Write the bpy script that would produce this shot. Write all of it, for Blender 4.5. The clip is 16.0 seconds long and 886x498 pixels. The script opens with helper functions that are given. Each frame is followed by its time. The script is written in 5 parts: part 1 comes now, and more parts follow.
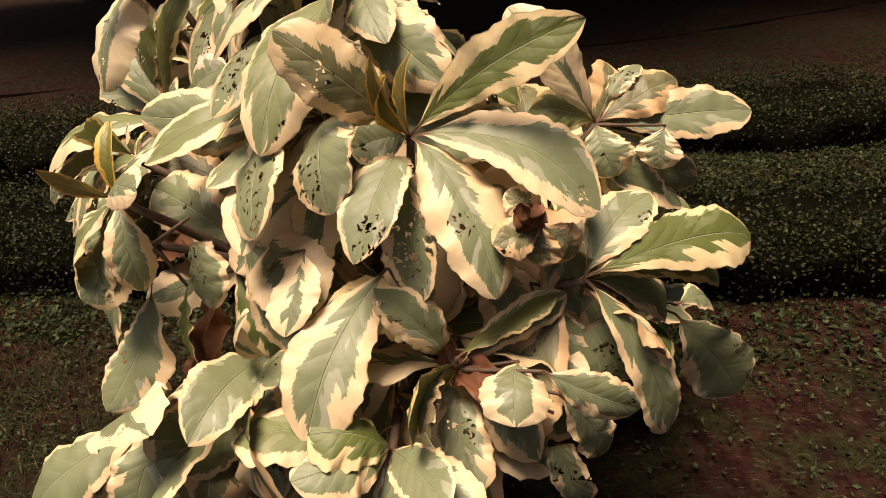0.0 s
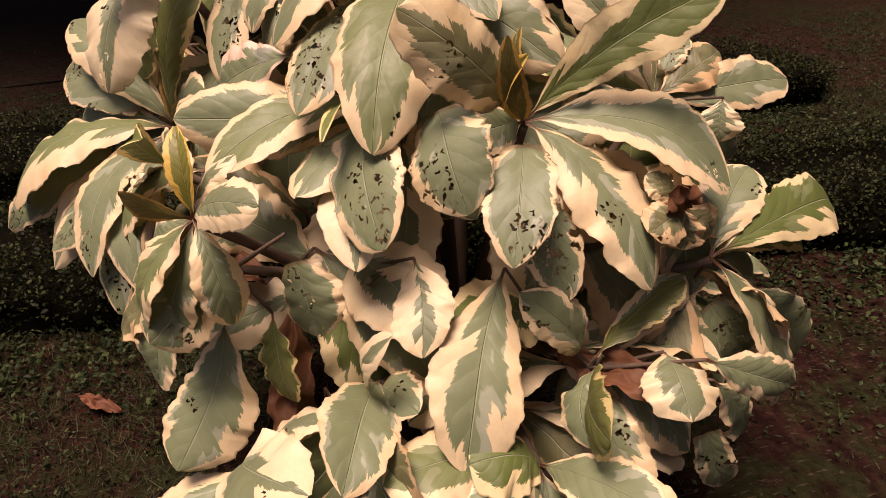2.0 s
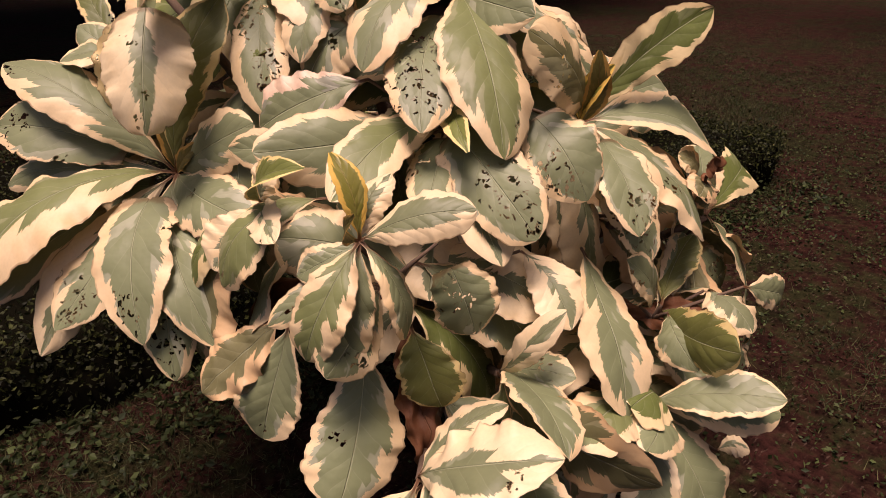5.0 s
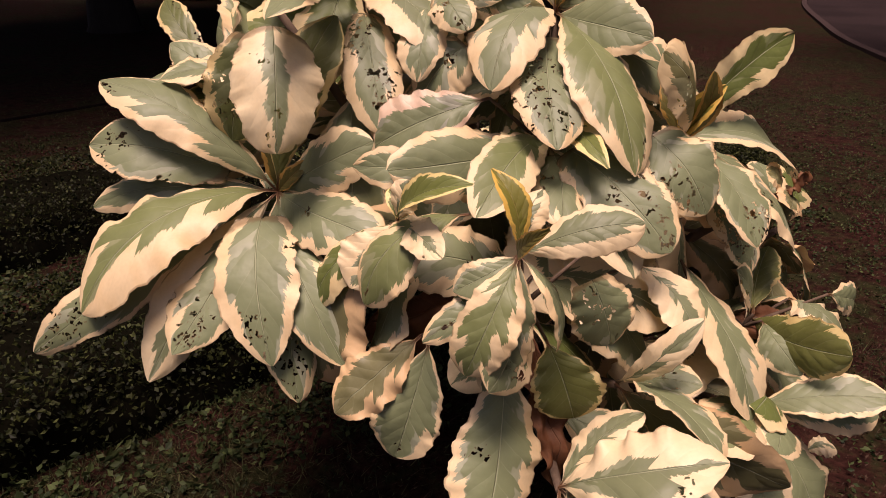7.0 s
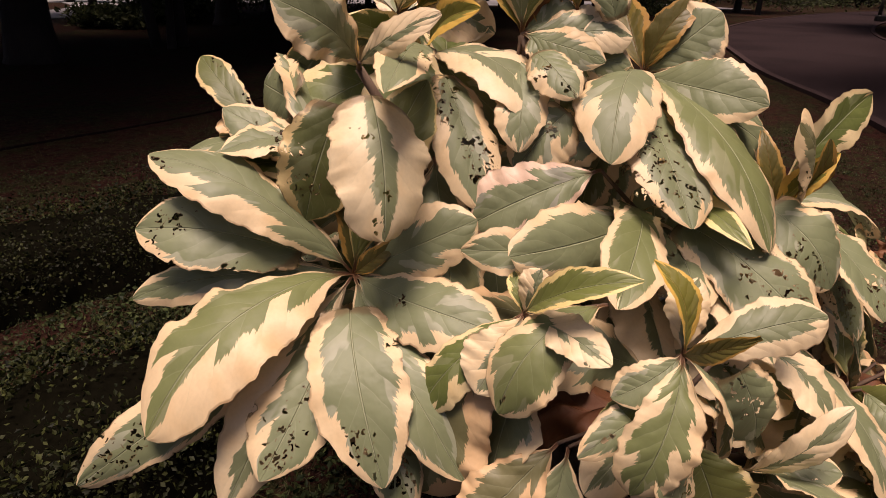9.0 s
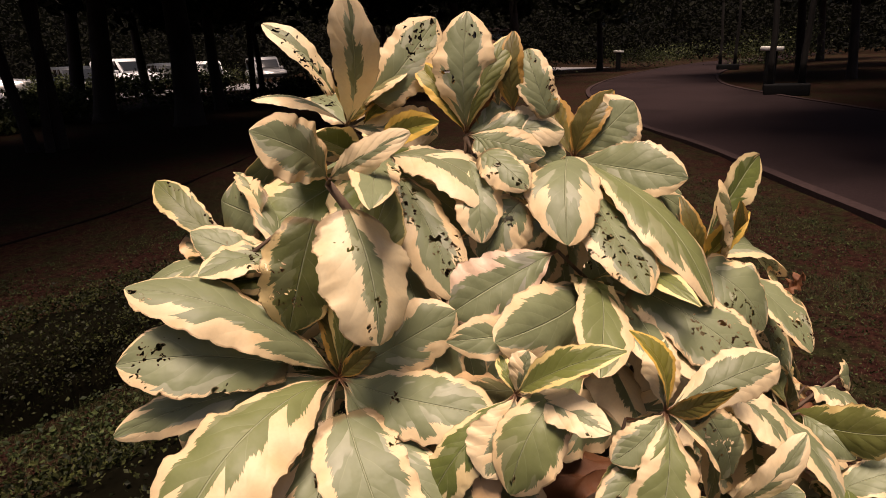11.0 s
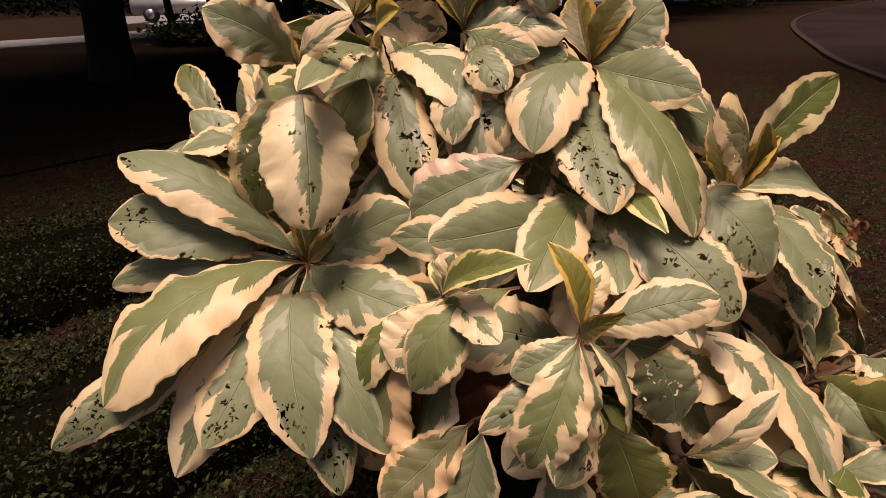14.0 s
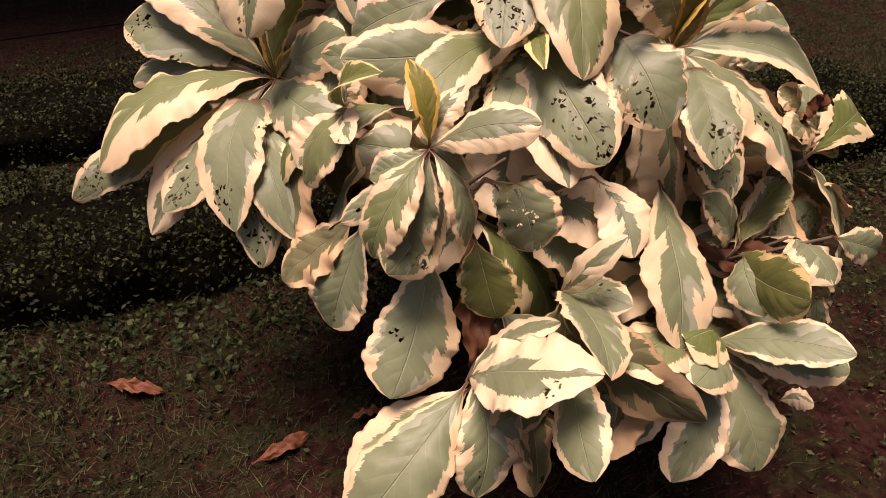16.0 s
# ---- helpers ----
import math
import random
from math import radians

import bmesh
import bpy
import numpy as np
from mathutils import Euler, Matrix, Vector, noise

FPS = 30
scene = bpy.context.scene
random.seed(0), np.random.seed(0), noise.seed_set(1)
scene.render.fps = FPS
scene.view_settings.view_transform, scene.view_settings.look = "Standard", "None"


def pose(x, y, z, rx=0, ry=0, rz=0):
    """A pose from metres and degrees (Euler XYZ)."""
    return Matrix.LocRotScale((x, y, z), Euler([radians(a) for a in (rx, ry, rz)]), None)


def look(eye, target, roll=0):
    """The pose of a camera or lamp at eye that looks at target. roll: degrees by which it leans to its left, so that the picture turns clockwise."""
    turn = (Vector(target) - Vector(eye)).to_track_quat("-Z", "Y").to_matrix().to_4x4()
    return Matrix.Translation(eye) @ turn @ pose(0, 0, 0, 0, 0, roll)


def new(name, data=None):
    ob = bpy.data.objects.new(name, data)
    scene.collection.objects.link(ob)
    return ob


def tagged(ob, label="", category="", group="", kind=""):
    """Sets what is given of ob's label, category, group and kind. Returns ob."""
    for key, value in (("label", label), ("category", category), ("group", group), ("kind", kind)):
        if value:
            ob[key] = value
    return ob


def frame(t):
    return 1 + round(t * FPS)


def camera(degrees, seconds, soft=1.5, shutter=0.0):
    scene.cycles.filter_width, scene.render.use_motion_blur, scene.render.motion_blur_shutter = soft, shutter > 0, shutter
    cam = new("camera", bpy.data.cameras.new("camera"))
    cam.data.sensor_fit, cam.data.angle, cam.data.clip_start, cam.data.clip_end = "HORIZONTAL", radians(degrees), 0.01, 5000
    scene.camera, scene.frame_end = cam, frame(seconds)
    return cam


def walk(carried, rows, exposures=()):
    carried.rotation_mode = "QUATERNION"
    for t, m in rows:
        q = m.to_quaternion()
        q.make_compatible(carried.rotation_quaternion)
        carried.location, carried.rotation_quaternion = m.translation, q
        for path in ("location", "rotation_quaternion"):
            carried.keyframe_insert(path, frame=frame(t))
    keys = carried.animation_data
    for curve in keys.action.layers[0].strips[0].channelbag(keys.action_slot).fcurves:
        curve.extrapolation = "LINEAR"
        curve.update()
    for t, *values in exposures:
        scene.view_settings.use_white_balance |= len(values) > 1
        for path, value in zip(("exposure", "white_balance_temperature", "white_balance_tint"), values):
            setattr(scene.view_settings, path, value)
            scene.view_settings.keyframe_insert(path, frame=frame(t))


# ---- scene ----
# ---- camera ----
cam = camera(70.6, 16.0, 0.65)
PATH = [
    (0, 0.000, 0.000, 1.000, 1.58, -27.71, -3.39),
    (0.5, -0.096, 0.015, 0.992, -2.63, -27.62, -2.63),
    (1, -0.157, 0.034, 0.987, -4.89, -27.75, -2.87),
    (1.5, -0.215, 0.063, 0.985, -6.98, -28.24, -3.26),
    (2, -0.282, 0.099, 0.992, -10.15, -29.40, -3.24),
    (2.5, -0.353, 0.143, 1.004, -14.21, -31.04, -2.51),
    (3, -0.440, 0.187, 1.012, -20.21, -32.01, -1.53),
    (5.3, -0.758, 0.211, 1.004, -37.61, -27.03, -0.90),
    (5.5, -0.782, 0.227, 1.011, -38.56, -27.57, -0.56),
    (6, -0.832, 0.264, 1.013, -40.13, -27.19, -0.20),
    (6.5, -0.872, 0.302, 1.008, -41.00, -26.33, 0.02),
    (7, -0.907, 0.337, 1.006, -41.45, -25.50, 0.31),
    (7.5, -0.930, 0.388, 1.001, -41.00, -24.50, 0.21),
    (8, -0.940, 0.459, 1.005, -40.59, -23.81, -0.15),
    (8.5, -0.949, 0.526, 1.011, -42.35, -22.89, 0.11),
    (9, -0.987, 0.572, 1.035, -48.28, -23.03, 1.27),
    (9.5, -1.034, 0.612, 1.057, -54.51, -21.92, 1.24),
    (10, -1.060, 0.619, 1.078, -56.65, -19.66, -0.46),
    (10.2, -1.067, 0.620, 1.085, -57.23, -18.91, -1.30),
    (12.3, -1.050, 0.614, 1.085, -56.82, -16.31, -3.83),
    (12.5, -1.023, 0.589, 1.090, -54.62, -18.09, -2.75),
    (13, -0.973, 0.539, 1.069, -49.90, -21.58, -2.84),
    (13.5, -0.925, 0.481, 1.051, -44.54, -23.42, -3.03),
    (14, -0.902, 0.423, 1.032, -41.44, -22.66, -1.87),
    (14.5, -0.861, 0.336, 1.039, -37.47, -25.65, -1.02),
    (15, -0.792, 0.251, 1.022, -31.85, -27.61, -1.25),
    (15.5, -0.732, 0.193, 1.005, -27.40, -30.09, -1.48),
    (16, -0.707, 0.147, 0.987, -25.60, -32.49, -0.83),
]
AHEAD = Vector((0, 0, -1))


def carried_pose(x, y, z, yaw, pitch, roll):
    eye = Vector((x, y, z))
    way = Euler((radians(90 + pitch), 0, radians(yaw))).to_matrix() @ AHEAD
    return look(eye, eye + way, roll)


walk(cam, [(t, carried_pose(x, y, z, yaw, pitch, roll)) for t, x, y, z, yaw, pitch, roll in PATH],
     exposures=[(0, 0.85, 7700, 23), (1.5, 0.65, 7400, 29), (3, 0.40, 7300, 41), (5.5, 0.50, 7150, 36), (7, 0.42, 7100, 35), (9, 0.38, 7150, 32), (10, 0.42, 7350, 30), (12.5, 0.61, 7850, 25), (13, 0.33, 7650, 30), (13.5, 0.24, 7650, 29), (14.5, 0.36, 7250, 33), (15.2, 0.46, 7150, 36), (16, 0.66, 7100, 38)])

# ---- light: a bright hazy sky, the veiled sun high behind the camera ----
SUN_HEADING, SUN_HEIGHT = 206.0, 78.0
world = bpy.data.worlds.new("sky")
scene.world = world
world.use_nodes = True
wn = world.node_tree
sky = wn.nodes.new("ShaderNodeTexSky")
sky.sky_type, sky.sun_disc = "NISHITA", False
sky.sun_elevation, sky.sun_rotation = radians(SUN_HEIGHT), radians(90 - SUN_HEADING)
sky.dust_density, sky.air_density = 4.0, 1.0
wn.links.new(sky.outputs[0], wn.nodes["Background"].inputs[0])
wn.nodes["Background"].inputs[1].default_value = 0.049
sun = new("sun", bpy.data.lights.new("sun", "SUN"))
sun.data.energy, sun.data.angle, sun.data.color = 3.22, radians(25), (1.0, 0.92, 0.80)
toward = Vector((math.cos(radians(SUN_HEADING)) * math.cos(radians(SUN_HEIGHT)),
                 math.sin(radians(SUN_HEADING)) * math.cos(radians(SUN_HEIGHT)), math.sin(radians(SUN_HEIGHT))))
sun.matrix_world = look(toward * 30, (0, 0, 0))


# ---- material tools ----
class Nodes:
    """A short way to write a material's node graph."""

    def __init__(self, name):
        self.mat = bpy.data.materials.new(name)
        self.mat.use_nodes = True
        self.tree = self.mat.node_tree
        self.tree.nodes.clear()

    def put(self, kind, *ins, out=0, **props):
        node = self.tree.nodes.new(kind)
        for key, value in props.items():
            setattr(node, key, value)
        for n, value in enumerate(ins):
            self.feed(node.inputs[n], value)
        return node.outputs[out]

    def feed(self, socket, value):
        if value is None:
            return
        if isinstance(value, bpy.types.NodeSocket):
            self.tree.links.new(value, socket)
        elif isinstance(value, tuple) and len(value) == 3 and socket.type == "RGBA":
            socket.default_value = (*value, 1.0)
        else:
            socket.default_value = value

    def math(self, op, a, b=0.0, c=0.0):
        return self.put("ShaderNodeMath", a, b, c, operation=op)

    def add(self, a, b):
        return self.math("ADD", a, b)

    def sub(self, a, b):
        return self.math("SUBTRACT", a, b)

    def mul(self, a, b):
        return self.math("MULTIPLY", a, b)

    def step(self, a, low, high):
        node = self.tree.nodes.new("ShaderNodeMapRange")
        node.interpolation_type = "SMOOTHSTEP"
        self.feed(node.inputs[0], a)
        self.feed(node.inputs[1], low)
        self.feed(node.inputs[2], high)
        return node.outputs[0]

    def mix(self, f, a, b):
        node = self.tree.nodes.new("ShaderNodeMix")
        node.data_type = "RGBA"
        self.feed(node.inputs[0], f)
        self.feed(node.inputs[6], a)
        self.feed(node.inputs[7], b)
        return node.outputs[2]

    def noise(self, vec, scale, detail=2.0, w=None, rough=0.5):
        node = self.tree.nodes.new("ShaderNodeTexNoise")
        node.noise_dimensions = "3D" if w is None else "4D"
        if vec is not None:
            self.feed(node.inputs["Vector"], vec)
        if w is not None:
            self.feed(node.inputs["W"], w)
        node.inputs["Scale"].default_value = scale
        node.inputs["Detail"].default_value = detail
        node.inputs["Roughness"].default_value = rough
        return node.outputs["Fac"]

    def cells(self, vec, scale, feature="F1", out="Distance"):
        node = self.tree.nodes.new("ShaderNodeTexVoronoi")
        node.feature = feature
        self.feed(node.inputs["Vector"], vec)
        node.inputs["Scale"].default_value = scale
        return node.outputs[out]

    def join(self, x, y, z=0.0):
        return self.put("ShaderNodeCombineXYZ", x, y, z)

    def place(self):
        return self.put("ShaderNodeTexCoord", out=3)

    def spot(self):
        """Where the surface lies in the world, so that one grain runs over all pieces."""
        return self.put("ShaderNodeNewGeometry", out=0)

    def chance(self):
        return self.put("ShaderNodeObjectInfo", out=5)

    def island(self):
        node = self.tree.nodes.new("ShaderNodeNewGeometry")
        return node.outputs["Random Per Island"]

    def bump(self, height, strength, distance=0.002):
        node = self.tree.nodes.new("ShaderNodeBump")
        node.inputs["Strength"].default_value = strength
        node.inputs["Distance"].default_value = distance
        self.feed(node.inputs["Height"], height)
        return node.outputs[0]

    def surface(self, color, rough=0.7, metal=0.0, normal=None, specular=0.5, coat=0.0):
        node = self.tree.nodes.new("ShaderNodeBsdfPrincipled")
        self.feed(node.inputs["Base Color"], color)
        self.feed(node.inputs["Roughness"], rough)
        self.feed(node.inputs["Metallic"], metal)
        self.feed(node.inputs["Specular IOR Level"], specular)
        node.inputs["Coat Weight"].default_value = coat
        if normal is not None:
            self.feed(node.inputs["Normal"], normal)
        return node.outputs[0]

    def done(self, shader):
        out = self.tree.nodes.new("ShaderNodeOutputMaterial")
        self.tree.links.new(shader, out.inputs[0])
        return self.mat


RIM_WIDTH, EATEN = {}, {}


def leaf_material(name, heart, heart_pale, rim, rim_width, eaten=0.0, jag=0.5, vein=(0.47, 0.49, 0.31), burnt=0.25, gloss=0.42):
    """A variegated leaf: a green heart in two tones, torn into a pale rim along the side veins, with the holes of insects.
    UV map 'leaf': u from stalk to tip, v across from 0 to 1. UV map 'real': decimetres.
    Attribute 'rim': how wide the pale rim is; 'bite': where insects have fed."""
    n = Nodes(name)
    RIM_WIDTH[n.mat.name], EATEN[n.mat.name] = rim_width, eaten
    uv = n.put("ShaderNodeUVMap", uv_map="leaf")
    real = n.put("ShaderNodeUVMap", uv_map="real")
    split = n.tree.nodes.new("ShaderNodeSeparateXYZ")
    n.feed(split.inputs[0], uv)
    u, v = split.outputs[0], n.sub(n.mul(split.outputs[1], 2.0), 1.0)
    away = n.math("ABSOLUTE", v)
    side = n.math("SIGN", v)
    seed = n.mul(n.chance(), 91.0)
    # place along the side veins, which run forward from the midrib
    along = n.sub(u, n.mul(away, 0.24))
    field = n.add(n.mul(along, 8.5), n.add(n.mul(n.noise(real, 1.4, 1.0, seed), 0.9), n.mul(side, 0.27)))
    cell = n.math("FLOOR", field)
    level = n.put("ShaderNodeTexWhiteNoise", n.join(cell, n.mul(side, 3.0), 0.5), seed, noise_dimensions="4D")
    broad = n.noise(n.join(n.mul(along, 2.6), 0.0, n.mul(side, 3.0)), 1.0, 1.0, n.add(seed, 7.0))
    saw = n.noise(n.join(n.mul(along, 62.0), n.mul(away, 1.6), n.mul(side, 5.0)), 1.0, 2.0, seed, 0.75)
    wedge = n.math("POWER", level, 4.0)
    rim_here = n.put("ShaderNodeAttribute", attribute_name="rim", out=2)
    limit = n.sub(n.add(n.sub(1.08, rim_here), n.mul(n.sub(broad, 0.5), 0.52)), n.mul(wedge, jag * 0.85))
    limit = n.add(limit, n.mul(n.sub(saw, 0.5), 0.34))
    limit = n.sub(limit, n.mul(n.step(u, 0.84, 1.0), 0.14))
    edge = n.sub(away, limit)
    pale = n.step(edge, -0.010, 0.010)
    # a paler sage tone inside the heart, in fields between the veins
    tone = n.put("ShaderNodeTexWhiteNoise", n.join(cell, n.mul(side, 3.0), 8.5), seed, noise_dimensions="4D")
    patch = n.noise(n.join(n.mul(along, 5.0), n.mul(away, 1.3), n.mul(side, 9.0)), 1.0, 2.0, n.add(seed, 31.0))
    sage = n.step(n.add(n.add(n.sub(patch, 0.545), n.mul(n.sub(tone, 0.5), 0.24)), n.add(n.mul(edge, 0.30), n.mul(n.sub(saw, 0.5), 0.12))), -0.016, 0.016)
    grain = n.noise(real, 26.0, 3.0)
    blotch = n.noise(real, 3.2, 2.0, seed)
    green = n.mix(sage, heart, heart_pale)
    green = n.mix(n.mul(n.step(blotch, 0.3, 0.75), 0.34), green, tuple(c * 0.62 for c in heart))
    deep = (rim[0] * 0.88, rim[1] * 0.74, rim[2] * 0.55)
    cream = n.mix(n.mul(n.step(blotch, 0.42, 0.8), 0.5), rim, deep)
    color = n.mix(pale, green, cream)
    color = n.mix(n.mul(n.sub(grain, 0.4), 0.26), color, (0.30, 0.26, 0.16))
    # midrib and side veins
    rib = n.sub(1.0, n.step(away, 0.006, 0.026))
    wave = n.math("ABSOLUTE", n.sub(n.math("FRACT", field), 0.5))
    color = n.mix(n.mul(rib, 0.55), color, vein)
    color = n.mix(n.mul(n.step(wave, 0.455, 0.5), n.mul(n.sub(1.0, n.step(away, 0.35, 0.8)), 0.13)), color, vein)
    # red-brown stalk
    color = n.mix(n.mul(n.sub(1.0, n.step(n.add(u, n.mul(away, 0.05)), 0.06, 0.16)), 0.9), color, (0.13, 0.042, 0.018))
    # brown burnt fringe here and there
    fringe = n.mul(n.step(away, 0.94, 0.985), n.add(0.25, n.mul(n.step(n.noise(real, 3.5, 2.0, n.add(seed, 3.0)), 0.50, 0.58), 0.75)))
    color = n.mix(n.mul(fringe, burnt * 2.5), color, (0.22, 0.11, 0.045))
    pillow = n.sub(1.0, n.mul(n.mul(wave, wave), 4.0))
    relief = n.add(n.mul(n.mul(pillow, n.sub(1.0, n.step(away, 0.6, 1.0))), 0.17), n.add(n.mul(n.noise(real, 5.0, 2.0, seed), 0.75), n.mul(rib, -0.8)))
    normal = n.bump(relief, 0.7, 0.0030)
    alpha = None
    if eaten > 0:
        wobble = n.join(n.mul(n.noise(real, 14.0, 1.0), 0.16), n.mul(n.noise(real, 13.0, 1.0, 4.0), 0.16))
        bent_real = n.put("ShaderNodeVectorMath", real, wobble, operation="ADD")
        group = n.put("ShaderNodeAttribute", attribute_name="bite", out=2)
        dense = n.mul(n.step(group, 0.01, 0.06), n.step(n.add(group, n.mul(n.sub(n.noise(real, 5.0, 1.0), 0.5), 0.7)), -0.05, 0.65))
        bite = None
        for scale, most in ((14.5, 0.43), (6.8, 0.38)):
            pick = n.put("ShaderNodeSeparateColor", n.cells(bent_real, scale, "F1", "Color"))
            share = dense if most > 0.4 else n.mul(dense, 0.60)
            reach = n.mul(n.step(n.add(pick, share), 0.98, 1.55), most)
            one = n.sub(n.sub(reach, 0.06), n.cells(bent_real, scale))
            bite = one if bite is None else n.math("MAXIMUM", bite, one)
        if eaten > 0.2:
            nibble = n.sub(n.noise(real, 8.0, 2.0, n.add(seed, 11.0)), n.add(0.60, n.mul(n.sub(1.0, away), 1.1)))
            bite = n.math("MAXIMUM", bite, n.mul(nibble, n.step(u, 0.25, 0.6)))
        color = n.mix(n.mul(n.step(bite, -0.09, -0.02), 0.75), color, (0.16, 0.095, 0.040))
        alpha = n.step(bite, -0.012, 0.0)
    body = n.surface(color, n.add(gloss, n.mul(grain, 0.16)), 0.0, normal, 0.45)
    glow = n.put("ShaderNodeBsdfTranslucent", color, normal)
    shader = n.put("ShaderNodeMixShader", 0.07, body, glow)
    if alpha is not None:
        shader = n.put("ShaderNodeMixShader", alpha, shader, n.put("ShaderNodeBsdfTransparent"))
    return n.done(shader)


CREAM = (0.82, 0.63, 0.372)
DULL, DULL_PALE = (0.208, 0.240, 0.122), (0.365, 0.380, 0.258)
LEAF_LOOKS = {
    "fallen": leaf_material("leaf fallen", (0.17, 0.050, 0.018), (0.24, 0.080, 0.030), (0.20, 0.065, 0.026), 0.3, 0.0, 0.4, (0.30, 0.12, 0.06), 0.5, 0.6),
    "plain": leaf_material("leaf variegated", DULL, DULL_PALE, CREAM, 0.29, 0.16),
    "mid": leaf_material("leaf mid green", (0.185, 0.215, 0.080), (0.275, 0.29, 0.15), CREAM, 0.31, 0.06, 0.6),
    "green": leaf_material("leaf fresh green", (0.13, 0.165, 0.040), (0.21, 0.24, 0.10), (0.82, 0.66, 0.36), 0.30, 0.0, 0.5),
    "olive": leaf_material("leaf olive", (0.150, 0.165, 0.042), (0.205, 0.22, 0.085), (0.66, 0.52, 0.22), 0.20, 0.0, 0.3),
    "oliveholes": leaf_material("leaf olive eaten", (0.13, 0.15, 0.045), (0.20, 0.22, 0.10), (0.72, 0.55, 0.26), 0.22, 0.42, 0.4),
    "holes": leaf_material("leaf eaten", DULL, DULL_PALE, CREAM, 0.31, 0.62),
    "cream": leaf_material("leaf mostly cream", (0.19, 0.215, 0.11), (0.30, 0.32, 0.20), (0.83, 0.665, 0.415), 0.74, 0.08, 0.75),
    "creamholes": leaf_material("leaf mostly cream eaten", (0.20, 0.225, 0.11), (0.33, 0.35, 0.21), (0.83, 0.675, 0.42), 0.66, 0.26, 0.8),
    "pink": leaf_material("leaf with flushed rim", DULL, (0.33, 0.33, 0.25), (0.80, 0.58, 0.42), 0.34, 0.0, 0.5),
    "young": leaf_material("leaf young", (0.16, 0.19, 0.045), (0.26, 0.28, 0.12), (0.84, 0.66, 0.28), 0.42, 0.0, 0.6),
    "yellow": leaf_material("leaf young yellow", (0.20, 0.19, 0.03), (0.26, 0.24, 0.06), (0.74, 0.48, 0.10), 0.42, 0.0, 0.4, (0.6, 0.45, 0.15)),
    "back": leaf_material("leaf underside", (0.20, 0.19, 0.08), (0.30, 0.29, 0.15), (0.84, 0.64, 0.36), 0.46, 0.30, 0.5),
    "dull": leaf_material("leaf old", (0.18, 0.17, 0.075), (0.27, 0.25, 0.13), (0.70, 0.47, 0.25), 0.50, 0.10, 0.5),
    "brown": leaf_material("leaf bud", (0.115, 0.098, 0.020), (0.18, 0.135, 0.026), (0.42, 0.24, 0.055), 0.30, 0.0, 0.3, (0.36, 0.18, 0.05)),
    "dry": leaf_material("leaf withered", (0.16, 0.055, 0.020), (0.19, 0.065, 0.024), (0.20, 0.075, 0.030), 0.3, 0.0, 0.4, (0.26, 0.12, 0.06), 0.5, 0.6),
}


def bark_material(name, dark, light, scale=30.0):
    n = Nodes(name)
    p = n.spot()
    streak = n.noise(n.put("ShaderNodeVectorMath", p, (1.0, 1.0, 0.22), operation="MULTIPLY"), scale, 5.0)
    patch = n.noise(p, scale * 0.12, 2.0)
    color = n.mix(streak, dark, light)
    color = n.mix(n.mul(n.step(patch, 0.5, 0.7), 0.5), color, tuple(c * 0.6 for c in dark))
    return n.done(n.surface(color, 0.85, 0.0, n.bump(streak, 0.8, 0.3 / scale)))


def foliage_material(name, dark, light, gloss=0.5):
    n = Nodes(name)
    tone = n.island()
    color = n.mix(n.mul(tone, tone), dark, light)
    color = n.mix(n.mul(n.step(n.noise(n.spot(), 2.3, 2.0), 0.5, 0.7), 0.45), color, (dark[0] * 1.4, dark[1] * 0.9, dark[2]))
    return n.done(n.put("ShaderNodeMixShader", 0.18, n.surface(color, gloss, 0.0, None, 0.2), n.put("ShaderNodeBsdfTranslucent", color)))


def ground_material():
    n = Nodes("lawn soil")
    p = n.spot()
    fine, mid, wide = n.noise(p, 55.0, 5.0), n.noise(p, 6.0, 4.0), n.noise(p, 0.9, 3.0)
    tuft = n.noise(p, 17.0, 3.0, None, 0.65)
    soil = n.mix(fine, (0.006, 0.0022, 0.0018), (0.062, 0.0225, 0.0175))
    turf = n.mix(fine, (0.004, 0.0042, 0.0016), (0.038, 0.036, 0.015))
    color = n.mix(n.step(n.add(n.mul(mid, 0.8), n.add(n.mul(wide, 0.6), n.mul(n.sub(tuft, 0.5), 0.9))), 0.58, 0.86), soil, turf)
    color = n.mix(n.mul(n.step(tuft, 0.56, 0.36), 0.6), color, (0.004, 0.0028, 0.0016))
    straw = n.step(n.noise(n.put("ShaderNodeVectorMath", p, (1.0, 4.0, 1.0), operation="MULTIPLY"), 42.0, 2.0), 0.62, 0.70)
    color = n.mix(n.mul(straw, 0.40), color, (0.13, 0.085, 0.062))
    return n.done(n.surface(color, 0.95, 0.0, n.bump(n.add(fine, mid), 1.0, 0.02), 0.04))


def path_material():
    n = Nodes("paved path")
    p = n.spot()
    fine, wide = n.noise(p, 60.0, 4.0), n.noise(p, 0.7, 4.0)
    # Base tones darkened to carry the tree shade that falls on the path.
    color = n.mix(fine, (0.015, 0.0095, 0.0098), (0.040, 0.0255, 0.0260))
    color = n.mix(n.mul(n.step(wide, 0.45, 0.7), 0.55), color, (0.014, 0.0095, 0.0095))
    return n.done(n.surface(color, 0.92, 0.0, n.bump(fine, 0.5, 0.004), 0.06))


